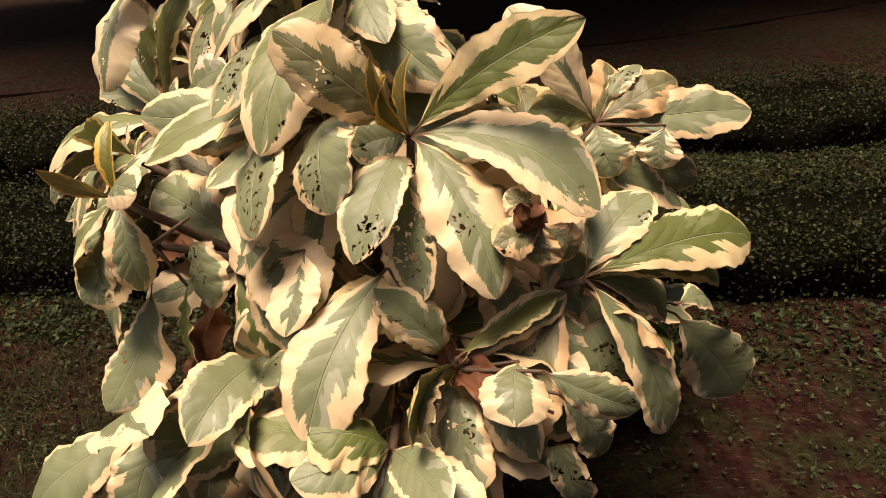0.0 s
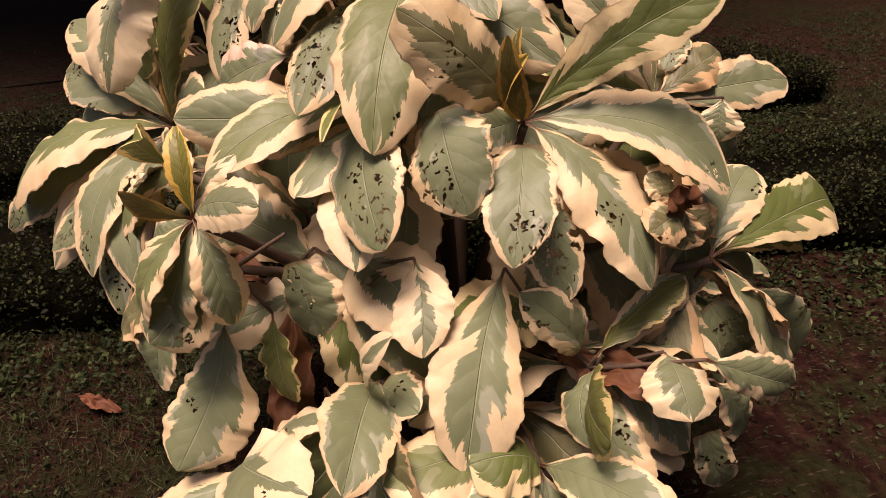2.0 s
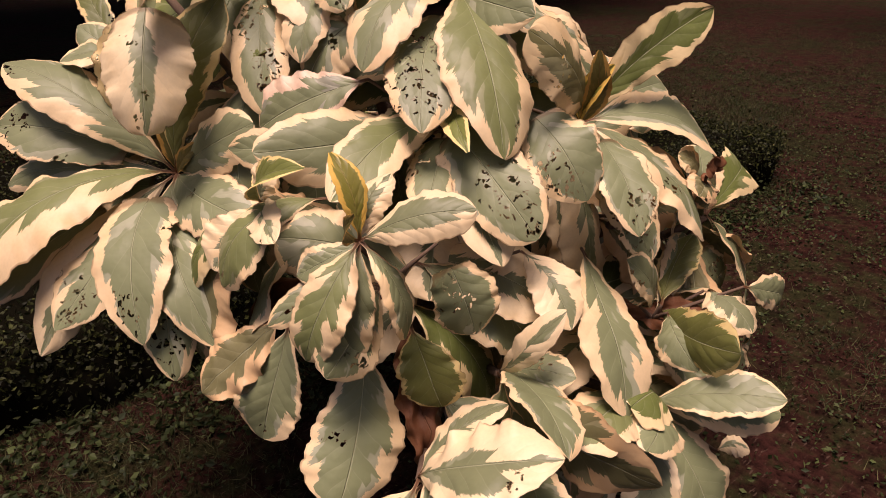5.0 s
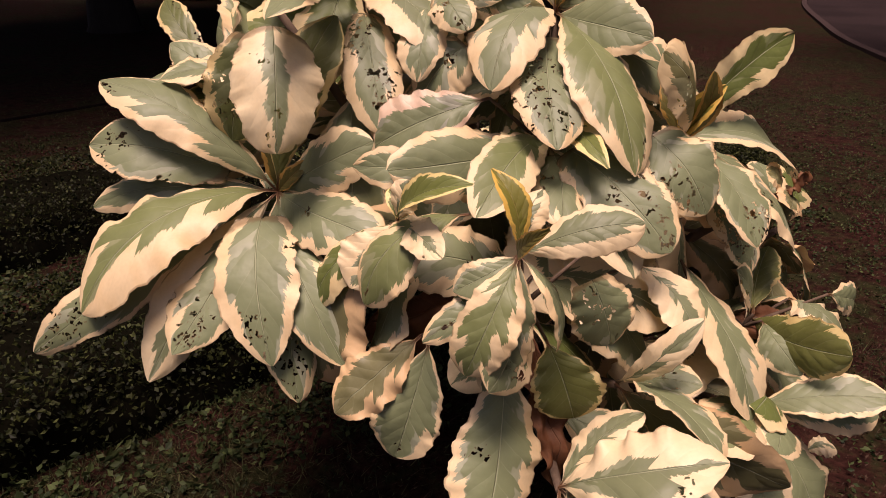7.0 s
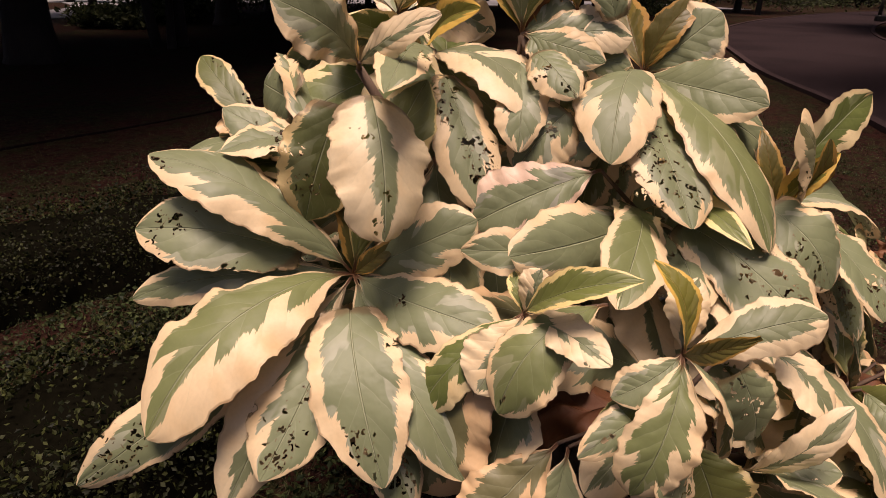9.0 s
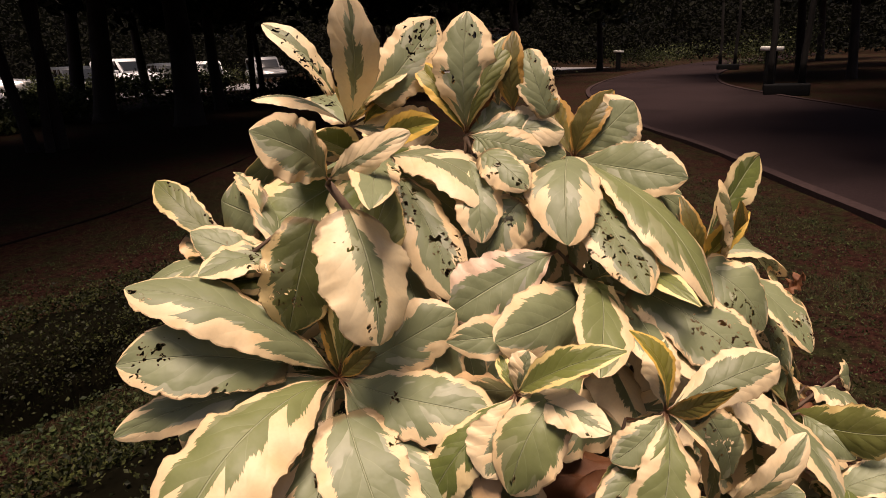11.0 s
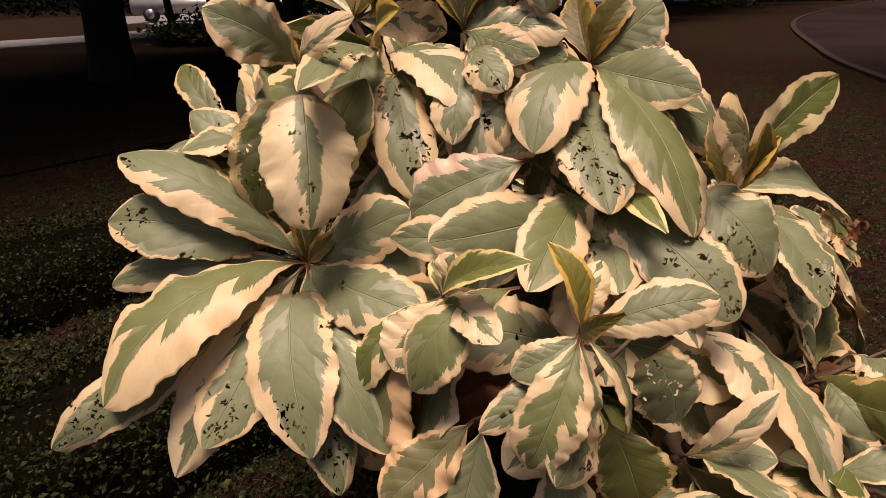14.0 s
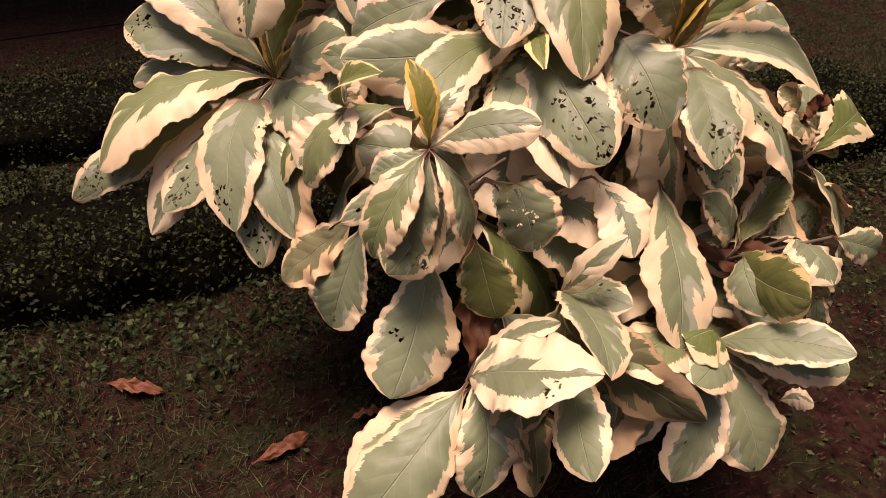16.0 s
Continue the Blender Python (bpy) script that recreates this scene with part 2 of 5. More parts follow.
def plain_material(name, color, rough=0.6, metal=0.0, wear=0.25, scale=40.0, specular=0.5):
    n = Nodes(name)
    p = n.spot()
    grain = n.noise(p, scale, 4.0)
    mottled = n.mix(n.mul(n.step(grain, 0.35, 0.8), wear), color, tuple(c * 0.55 for c in color))
    return n.done(n.surface(mottled, n.add(rough, n.mul(grain, 0.1)), metal, n.bump(grain, 0.25, 0.002), specular))


BARK = bark_material("grey brown stem", (0.060, 0.035, 0.022), (0.20, 0.13, 0.085), 60.0)
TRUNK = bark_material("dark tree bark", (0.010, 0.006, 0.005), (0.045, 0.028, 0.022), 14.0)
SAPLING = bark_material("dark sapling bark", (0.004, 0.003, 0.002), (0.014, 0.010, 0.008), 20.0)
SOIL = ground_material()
PAVING = path_material()
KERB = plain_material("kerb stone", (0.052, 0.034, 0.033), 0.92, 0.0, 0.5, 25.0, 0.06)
EDGING = plain_material("dark edging", (0.016, 0.010, 0.009), 0.95, 0.0, 0.3, 40.0, 0.02)
GRASS = foliage_material("grass", (0.013, 0.020, 0.005), (0.115, 0.115, 0.046), 0.7)
WEED = foliage_material("weed leaves", (0.014, 0.024, 0.007), (0.080, 0.105, 0.034), 0.6)
HEDGE_LEAF = foliage_material("hedge leaves", (0.007, 0.010, 0.0030), (0.068, 0.078, 0.021), 0.6)
HEDGE_CORE = plain_material("hedge inner shade", (0.005, 0.0045, 0.0025), 0.95, 0.0, 0.5, 40.0, 0.02)
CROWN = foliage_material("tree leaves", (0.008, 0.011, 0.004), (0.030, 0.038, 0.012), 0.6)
# Darker than the crowns: the wood's own shade is put into the colour.
WOODS = foliage_material("shaded far wood leaves", (0.0020, 0.0022, 0.0012), (0.012, 0.013, 0.005), 0.9)
BUSH = foliage_material("bush leaves", (0.020, 0.030, 0.009), (0.105, 0.12, 0.045), 0.6)
WHITE_PAINT = plain_material("white car paint", (0.78, 0.79, 0.80), 0.25, 0.0, 0.08, 3.0)
DARK_PAINT = plain_material("dark grey car paint", (0.05, 0.055, 0.06), 0.25, 0.0, 0.1, 3.0)
SILVER_PAINT = plain_material("silver car paint", (0.42, 0.42, 0.42), 0.3, 0.5, 0.1, 3.0)
DARK_GLASS = plain_material("dark window glass", (0.015, 0.018, 0.020), 0.08, 0.0, 0.1)
RUBBER = plain_material("tyre rubber", (0.015, 0.015, 0.015), 0.85)
METAL = plain_material("wheel metal", (0.45, 0.45, 0.46), 0.35, 0.8)
LAMP_WHITE = plain_material("white lamp head", (0.75, 0.73, 0.70), 0.5)
PAINTED_DARK = plain_material("dark painted steel", (0.006, 0.006, 0.0065), 0.7, 0.0, 0.25, 40.0, 0.15)
PALE_WALL = plain_material("pale far wall", (0.36, 0.42, 0.43), 0.8)


# ---- mesh tools ----
def part(name, bm, material, parent=None, label="", smooth=True):
    mesh = bpy.data.meshes.new(name)
    bm.to_mesh(mesh)
    bm.free()
    for poly in mesh.polygons:
        poly.use_smooth = smooth
    mesh.materials.append(material)
    ob = new(name, mesh)
    if parent is not None:
        ob.parent = parent
        ob.matrix_parent_inverse = parent.matrix_basis.inverted()
    if label:
        ob["label"] = label
    return ob


def sheet(name, verts, faces, material, parent=None, smooth=False):
    mesh = bpy.data.meshes.new(name)
    mesh.from_pydata(verts, [], faces)
    mesh.materials.append(material)
    if smooth:
        mesh.polygons.foreach_set("use_smooth", [True] * len(mesh.polygons))
    mesh.update()
    ob = new(name, mesh)
    if parent is not None:
        ob.parent = parent
        ob.matrix_parent_inverse = parent.matrix_basis.inverted()
    return ob


def base(name, x, y, z=0.0):
    ob = new(name)
    ob.empty_display_size = 0.1
    ob.matrix_basis = Matrix.Translation((x, y, z))
    return ob


def tube(bm, points, radii, sides=8):
    """A tapered round limb along points."""
    rings = []
    for k, p in enumerate(points):
        ahead = (points[min(k + 1, len(points) - 1)] - points[max(k - 1, 0)]).normalized()
        across = ahead.cross(Vector((0.31, 0.17, 0.93))).normalized()
        up = ahead.cross(across)
        rings.append([bm.verts.new(p + radii[k] * (math.cos(a) * across + math.sin(a) * up))
                      for a in (2 * math.pi * s / sides for s in range(sides))])
    for one, two in zip(rings, rings[1:]):
        for s in range(sides):
            bm.faces.new((one[s], one[(s + 1) % sides], two[(s + 1) % sides], two[s]))
    bm.faces.new(rings[-1])
    bm.faces.new(list(reversed(rings[0])))
    return bm


def bent(a, b, lift, steps=8):
    """Points of a limb that leaves a steeply and bends over to b."""
    mid = a.lerp(b, 0.45) + Vector((0, 0, lift))
    return [(1 - s) ** 2 * a + 2 * s * (1 - s) * mid + s * s * b for s in (k / steps for k in range(steps + 1))]


def box(bm, size, centre, bevel=0.0, turn=0.0):
    made = bmesh.ops.create_cube(bm, size=1.0, matrix=Matrix.Translation(centre) @ Matrix.Rotation(turn, 4, "Z") @ Matrix.Diagonal((*size, 1)))
    if bevel:
        edges = list({e for v in made["verts"] for e in v.link_edges})
        bmesh.ops.bevel(bm, geom=edges, offset=bevel, segments=2, affect="EDGES", profile=0.7)
    return bm


# ---- ground, beds, path ----
def height(x, y):
    """The lawn's gentle unevenness."""
    far = min(1.0, math.hypot(x, y) / 3.0)
    return 0.020 * noise.noise(Vector((x * 1.3, y * 1.3, 0.0))) + 0.008 * noise.noise(Vector((x * 6, y * 6, 3.0))) * (1.2 - far)


def ground():
    xs = np.concatenate([-np.geomspace(900, 6.5, 22), np.linspace(-6, 8, 113), np.geomspace(8.6, 900, 24)])
    ys = np.concatenate([-np.geomspace(900, 6.5, 18), np.linspace(-6, 8, 113), np.geomspace(8.6, 900, 24)])
    verts = [(x, y, height(x, y) if abs(x) < 9 and abs(y) < 9 else 0.0) for y in ys for x in xs]
    w = len(xs)
    faces = [(j * w + i, j * w + i + 1, (j + 1) * w + i + 1, (j + 1) * w + i) for j in range(len(ys) - 1) for i in range(w - 1)]
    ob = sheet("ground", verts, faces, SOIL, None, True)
    tagged(ob, "patchy lawn with bare reddish soil and dry straw", "ground", "", "structure")


ground()

PATH_LINE = [(-3.5, -5.9), (0.8, -3.3), (4.6, -1.1), (7.0, 0.2), (10.4, 2.2), (18.0, 5.3), (28.6, 6.8), (42.0, 6.6), (58.0, 3.0)]
PATH_HALF = 1.75


def curve_points(line, steps=10):
    pts = [Vector((*p, 0)) for p in line]
    out = []
    for k in range(len(pts) - 1):
        p0, p1, p2, p3 = pts[max(k - 1, 0)], pts[k], pts[k + 1], pts[min(k + 2, len(pts) - 1)]
        for s in (i / steps for i in range(steps)):
            out.append(0.5 * ((2 * p1) + (p2 - p0) * s + (2 * p0 - 5 * p1 + 4 * p2 - p3) * s * s + (3 * p1 - p0 - 3 * p2 + p3) * s ** 3))
    return out + [pts[-1]]


def ribbon(name, line, left, right, low, high, material):
    """A band along a line, between two distances to its left, with upright sides."""
    pts = curve_points(line)
    verts, faces = [], []
    for k, p in enumerate(pts):
        ahead = (pts[min(k + 1, len(pts) - 1)] - pts[max(k - 1, 0)]).normalized()
        side = Vector((-ahead.y, ahead.x, 0))
        a, b = p + side * left, p + side * right
        verts += [(a.x, a.y, low), (a.x, a.y, high), (b.x, b.y, high), (b.x, b.y, low)]
    for k in range(len(pts) - 1):
        for s in range(3):
            faces.append((4 * k + s, 4 * k + 4 + s, 4 * k + 5 + s, 4 * k + 1 + s))
    return sheet(name, verts, faces, material)


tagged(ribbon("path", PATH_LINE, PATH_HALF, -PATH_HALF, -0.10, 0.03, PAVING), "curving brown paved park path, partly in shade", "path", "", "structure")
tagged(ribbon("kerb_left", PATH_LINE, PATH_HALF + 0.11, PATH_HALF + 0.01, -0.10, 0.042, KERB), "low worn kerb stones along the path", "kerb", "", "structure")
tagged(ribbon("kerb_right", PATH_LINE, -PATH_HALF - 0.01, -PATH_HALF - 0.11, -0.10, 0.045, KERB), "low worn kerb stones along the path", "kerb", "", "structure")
EDGE_LINE = [(-9.0, 4.0), (-4.0, 4.6), (-0.4, 5.2), (1.5, 5.5), (2.9, 6.15), (6.0, 7.8), (9.0, 9.6)]
tagged(ribbon("lawn_edging", EDGE_LINE, 0.010, -0.010, -0.05, 0.012, EDGING), "thin dark edging at the lawn's far side", "edging", "", "structure")


def scatter_leaves(points, size, rng, flat=0.5, stretch=1.8):
    """Small pointed leaves, one bent diamond each, at the points."""
    count = len(points)
    points = np.asarray(points, float)
    out = rng.normal(size=(count, 3))
    out[:, 2] = np.abs(out[:, 2]) * flat
    out /= np.linalg.norm(out, axis=1)[:, None]
    other = rng.normal(size=(count, 3))
    side = np.cross(out, other)
    side /= np.linalg.norm(side, axis=1)[:, None]
    big = size * rng.uniform(0.6, 1.35, count)[:, None]
    lift = np.cross(side, out)
    tip = points + out * big * stretch
    mid = points + out * big * stretch * 0.5 + lift * big * 0.12
    verts = np.stack([points, mid + side * big * 0.5, tip, mid - side * big * 0.5], 1).reshape(-1, 3)
    faces = np.arange(4 * count).reshape(-1, 4)
    return verts.tolist(), faces.tolist()


def hedge(x0, x1, y0, y1, top, count, rng, drift):
    """A low clipped hedge: a lumpy core coloured as inner shade under a coat of small leaves."""
    h = base("low_hedge", (x0 + x1) / 2, (y0 + y1) / 2)
    tagged(h, "low clipped hedge of small dark green leaves", "hedge", "low hedges")

    def surface(s, r):
        """s along, r round from the front foot over the top to the back foot."""
        x = x0 + (x1 - x0) * s
        end = min(1.0, min(x - x0, x1 - x) / 0.25 + 0.05) ** 0.5
        mid, half = (y0 + y1) / 2 + drift * (x - (x0 + x1) / 2), (y1 - y0) / 2
        a = math.pi * (1 - r)
        bulge = 1.0 + 0.20 * noise.noise(Vector((x * 2.3, r * 3, top * 9))) + 0.14 * noise.noise(Vector((x * 8, r * 7, 4)))
        cy = math.copysign(abs(math.cos(a)) ** 0.45, math.cos(a))
        return Vector((x, mid + cy * half * end * bulge, math.sin(a) ** 0.55 * top * end * bulge))

    steps = int((x1 - x0) * 22)
    verts, faces = [], []
    for i in range(steps + 1):
        for j in range(17):
            p = surface(i / steps, j / 16)
            verts.append((p.x, p.y, p.z * 0.90 - 0.02))
    for i in range(steps):
        for j in range(16):
            faces.append((i * 17 + j, i * 17 + j + 1, i * 17 + j + 18, i * 17 + j + 17))
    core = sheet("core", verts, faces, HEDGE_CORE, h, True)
    core["label"] = "dark core coloured as the shaded inside of the hedge"
    pts = []
    for _ in range(count):
        p = surface(rng.uniform(), rng.uniform() ** 0.9)
        loose = 0.45 + 1.3 * max(0.0, noise.noise(Vector((p.x * 4.3, p.y * 4.3, 6.0)))) + 0.8 * rng.uniform() ** 6
        pts.append((p.x + rng.normal() * 0.022 * loose, p.y + rng.normal() * 0.030 * loose, max(0.005, p.z + rng.normal() * 0.026 * loose + 0.010 * loose)))
    v, f = scatter_leaves(pts, 0.0088, rng, 0.9, 1.5)
    tagged(sheet("foliage", v, f, HEDGE_LEAF, h), kind="stuff")


rng = np.random.default_rng(5)
hedge(-5.0, 2.15, 1.68, 2.20, 0.20, 78000, rng, -0.085)
hedge(-5.5, 2.35, 2.72, 3.32, 0.20, 66000, rng, 0.0)


SHRUB_X, SHRUB_Y = -0.10, 1.02


def grass():
    """Short thin blades and straw over the near lawn, thickest where the walk comes closest."""
    count = 640000
    near = rng.uniform(size=count) < 0.62
    x = np.where(near, rng.uniform(-3.2, 3.2, count), rng.uniform(-4.5, 6.5, count))
    y = np.where(near, rng.uniform(0.0, 2.9, count), rng.uniform(-0.6, 6.4, count))
    keep = np.array([noise.noise(Vector((a * 1.7, b * 1.7, 9.0))) + 0.35 * noise.noise(Vector((a * 7, b * 7, 1.0))) for a, b in zip(x, y)])
    bare = 0.55 * np.clip((x - 0.1) / 0.5, 0, 1) * np.clip((2.1 - y) / 0.5, 0, 1) + 0.3 * np.clip((y - 3.4) / 0.8, 0, 1)
    ok = keep - bare + rng.normal(size=count) * 0.3 > -0.10
    ok &= ~((y > 1.62 - 0.085 * x) & (y < 2.0 - 0.085 * x) & (x < 2.0)) & ~((y > 2.8) & (y < 3.25) & (x < 2.2))
    ok &= (x - 3.72) * 0.5 - (y - 0.42) * 0.87 < -0.25
    ok &= np.hypot(x - SHRUB_X, y - SHRUB_Y) > rng.uniform(0.1, 0.75, count)
    x, y = x[ok], y[ok]
    n = len(x)
    z = np.array([height(a, b) for a, b in zip(x, y)])
    tall = rng.uniform(0.008, 0.030, n) * np.where(rng.uniform(size=n) < 0.08, 1.9, 1.0)
    lean = rng.normal(size=(n, 2)) * 0.020
    turn = rng.uniform(0, math.pi, n)
    root = np.stack([x, y, z - 0.004], 1)
    across = np.stack([np.cos(turn), np.sin(turn), 0 * turn], 1) * rng.uniform(0.0008, 0.0018, n)[:, None]
    tip = root + np.stack([lean[:, 0], lean[:, 1], tall], 1)
    verts = np.stack([root - across, root + across, tip], 1).reshape(-1, 3)
    faces = np.arange(3 * n).reshape(-1, 3)
    tagged(sheet("grass", verts.tolist(), faces.tolist(), GRASS), "short sparse grass and dry straw on the soil", "grass", "", "stuff")


grass()


def weeds():
    """Low broad-leaved weeds, thickest before the hedges and on the strip between them, and tiny ones through the lawn."""
    big, small = [], []
    for k in range(6600):
        zone = rng.uniform()
        if k < 480:
            cx = rng.uniform(-3.5, 2.0)
            cy = rng.normal(1.42 - 0.085 * cx, 0.09)
        elif k < 1300:
            cx, cy = rng.uniform(-4.0, 2.2), rng.uniform(2.1, 2.75)
        else:
            cx, cy = rng.uniform(-3.4, 4.6), rng.uniform(0.2, 4.6)
            if (cx - 3.72) * 0.5 - (cy - 0.42) * 0.87 > -0.3:
                continue
            if math.hypot(cx - SHRUB_X, cy - SHRUB_Y) < 0.6 * zone:
                continue
        r, tall = rng.uniform(0.02, 0.07), rng.uniform(0.01, 0.06 if k < 480 else 0.04)
        for _ in range(int(rng.uniform(8, 24))):
            px, py = cx + rng.normal() * r, cy + rng.normal() * r
            (big if k < 1300 else small).append((px, py, height(px, py) + rng.uniform(0.003, tall if k < 1300 else 0.018)))
    v, f = scatter_leaves(big, 0.0125, rng, 0.45, 1.5)
    v2, f2 = scatter_leaves(small, 0.0070, rng, 0.6)
    n = len(v)
    tagged(sheet("weeds", v + v2, f + [[a + n for a in q] for q in f2], WEED), "low broad-leaved weeds scattered through the lawn", "weeds", "", "stuff")


weeds()


# ---- the shrub ----
shrub = base("shrub", SHRUB_X, SHRUB_Y, 0.0)
tagged(shrub, "bushy shrub of cream-edged green leaves in rosettes, many eaten by insects", "shrub")
LEAF_COUNT = [0]


def half_width(s, widest=0.62, blunt=2.6, point=0.7):
    """A leaf's outline: widest past the middle, drawn in to the stalk, with a bluntly pointed tip."""
    if s < widest:
        return math.sin(0.5 * math.pi * (s / widest) ** 0.90) ** 1.10
    return max(0.0, 1 - ((min(1.0, s) - widest) / (1 - widest)) ** blunt) ** point


def leaf_mesh(look_name, length, width, bow, seed, rim=None, bites=None):
    r = random.Random(seed)
    across, along = 16, 54
    stalk = 0.055
    fold, curl = r.uniform(0.05, 0.30), r.uniform(0.12, 0.50)
    waves, phase, ripple = r.uniform(2.4, 4.4), r.uniform(0, 6.28), r.uniform(0.06, 0.17)
    skew, twist = r.uniform(-0.07, 0.07), r.uniform(-0.30, 0.30)
    tipdrop = r.uniform(0.02, 0.10)
    widest, blunt, point = r.uniform(0.57, 0.67), r.uniform(1.8, 2.7), r.uniform(0.54, 0.76)
    frill = [r.uniform(0, 6.28) for _ in range(8)]
    crisp = 0.0
    if look_name in ("brown", "yellow", "young"):
        fold, curl, ripple = fold + 0.25, curl * 0.3, ripple * 0.5
        widest, blunt = (0.48, 1.7) if look_name == "brown" else (0.56, 2.0)
    if look_name in ("dry", "dull", "fallen"):
        crisp, ripple = (0.10, 0.2) if look_name == "dull" else (0.75, 0.55)
    mat = LEAF_LOOKS[look_name]
    extra = random.Random(seed + 5000)
    if rim is None:
        rim = [max(0.05, RIM_WIDTH[mat.name] + extra.uniform(-0.12, 0.12)) for _ in range(2)]
    if bites is None:
        eaten = EATEN[mat.name]
        count = sum(extra.random() < min(0.95, 1.4 * eaten) for _ in range(3))
        bites = [(extra.uniform(0.45, 0.97), extra.uniform(-0.8, 0.8), extra.uniform(0.06, 0.10 + 0.2 * eaten)) for _ in range(count)]
    verts, uv, real, faces, rims, fed = [], [], [], [], [], []
    buckle = [r.uniform(0, 6.28), r.uniform(0.004, 0.013)]
    for i in range(along + 1):
        u = i / along
        s = max(0.0, (u - stalk) / (1 - stalk))
        body_width = half_width(s, widest, blunt, point)
        for j in range(across + 1):
            v = 2 * j / across - 1
            k = 0 if v < 0 else 4
            f = body_width * (1 + 0.035 * math.sin(21 * s + frill[k]) + 0.031 * math.sin(57 * s + frill[k + 1]) + 0.06 * math.sin(7 * s + frill[k + 2]) + 0.014 * math.sin(117 * s + frill[k + 3]))
            w = max(0.0022, 0.54 * width * f)
            y = w * v
            z = bow * length * 4 * u * (1 - u) - tipdrop * length * (max(0.0, u - 0.55) / 0.45) ** 2
            z += fold * w * abs(v) - curl * w * v * v
            z += ripple * w * math.sin(6.28 * waves * u + phase + (1.7 if v > 0 else 0.0) + 2.2 * math.sin(3.1 * u + frill[k + 1])) * v * v * (1.25 - u)
            z += 1.1 * ripple * w * noise.noise(Vector((waves * 2.2 * u, 3.0 if v > 0 else 0.0, 0.37 * seed))) * abs(v) ** 2.5
            z += 0.55 * ripple * w * noise.noise(Vector((waves * 6.0 * u, 5.0 if v > 0 else 1.0, 0.71 * seed))) * v ** 4
            z += buckle[1] * length * math.sin(8.0 * u + buckle[0] + 0.9 * v) * u
            z += twist * y * (u - 0.4)
            z += 0.0004 * math.sin(53 * (u - 0.24 * abs(v)) + 1.0) * min(1, 3 * abs(v)) * (1 - abs(v))
            if crisp:
                z += crisp * w * noise.noise(Vector((u * 6 + seed, v * 1.6, 0.3 * seed)))
                y += 0.5 * crisp * w * noise.noise(Vector((u * 7, v * 2, seed)))
            y += skew * length * 4 * u * (1 - u)
            verts.append((u * length, y, z))
            uv.append((u, 0.5 + 0.5 * v))
            rims.append(rim[0] if v > 0 else rim[1])
            fed.append(max([0.0] + [1 - math.hypot(u - p, 0.2 * (v - q)) / size for p, q, size in bites]))
            real.append((10 * u * length + seed % 17, 10 * w * v + seed % 11))
    row = across + 1
    for i in range(along):
        for j in range(across):
            a = i * row + j
            faces.append((a, a + row, a + row + 1, a + 1))
    mesh = bpy.data.meshes.new("leaf")
    mesh.from_pydata(verts, [], faces)
    for name, data in (("leaf", uv), ("real", real)):
        layer = mesh.uv_layers.new(name=name)
        table = np.array(data, dtype=np.float32)[np.array([p for q in faces for p in q])]
        layer.data.foreach_set("uv", table.ravel())
    mesh.polygons.foreach_set("use_smooth", [True] * len(mesh.polygons))
    for name, data in (("rim", rims), ("bite", fed)):
        mesh.attributes.new(name, "FLOAT", "POINT").data.foreach_set("value", data)
    mesh.materials.append(mat)
    mesh.update()
    return mesh


LEAF_LABELS = {"brown": "small brown folded bud leaf", "yellow": "young yellow-edged leaf", "dry": "withered red-brown leaf",
               "holes": "cream-edged leaf riddled with insect holes", "creamholes": "mostly cream leaf with insect holes",
               "cream": "mostly cream leaf", "olive": "olive green leaf with a thin pale edge"}


class Branch:
    def __init__(self, tip, ob, line):
        self.tip, self.ob, self.line = tip, ob, line


def branch(place):
    """A limb of the shrub from low on the stem to the heart of a rosette."""
    tip = Vector(place)
    start = Vector((SHRUB_X, SHRUB_Y, 0.06 + 0.30 * min(1.0, tip.z) * random.random()))
    bm = bmesh.new()
    pts = bent(start, tip - Vector((0, 0, 0.004)), 0.10)
    tube(bm, pts, [0.016 - 0.0105 * k / (len(pts) - 1) for k in range(len(pts))])
    ob = part("branch", bm, BARK, shrub)
    return Branch(tip, ob, pts)


def leaf(at_branch, look_name, length, heading, rise, turn, width, bow, at=(0.0, 0.0, 0.0), rim=None, bites=None):
    """One leaf. rim: the pale rim's width to either side; bites: (along, across, size) of each place where insects have fed."""
    LEAF_COUNT[0] += 1
    if at != (0.0, 0.0, 0.0):
        foot = at_branch.tip + Vector(at)
        fork = min(at_branch.line, key=lambda p: (p - foot).length + 0.3 * (at_branch.tip - p).length * (p.z > foot.z))
        if (foot - fork).length > 0.008:
            part("twig", tube(bmesh.new(), bent(fork, foot, 0.0, 4), [0.0040, 0.0034, 0.0029, 0.0025, 0.0021], 6), BARK, at_branch.ob)
    mesh = leaf_mesh(look_name, length, width, bow, 100 + LEAF_COUNT[0] * 7, rim, bites)
    ob = new("leaf", mesh)
    ob.parent = at_branch.ob
    ob.matrix_parent_inverse = (shrub.matrix_basis @ shrub.matrix_basis.inverted()).inverted()
    spin = (Matrix.Rotation(radians(heading), 4, "Z") @ Matrix.Rotation(radians(-rise), 4, "Y") @ Matrix.Rotation(radians(turn), 4, "X"))
    ob.matrix_basis = Matrix.Translation(at_branch.tip + Vector(at)) @ spin
    if look_name in LEAF_LABELS:
        ob["label"] = LEAF_LABELS[look_name]
    return ob


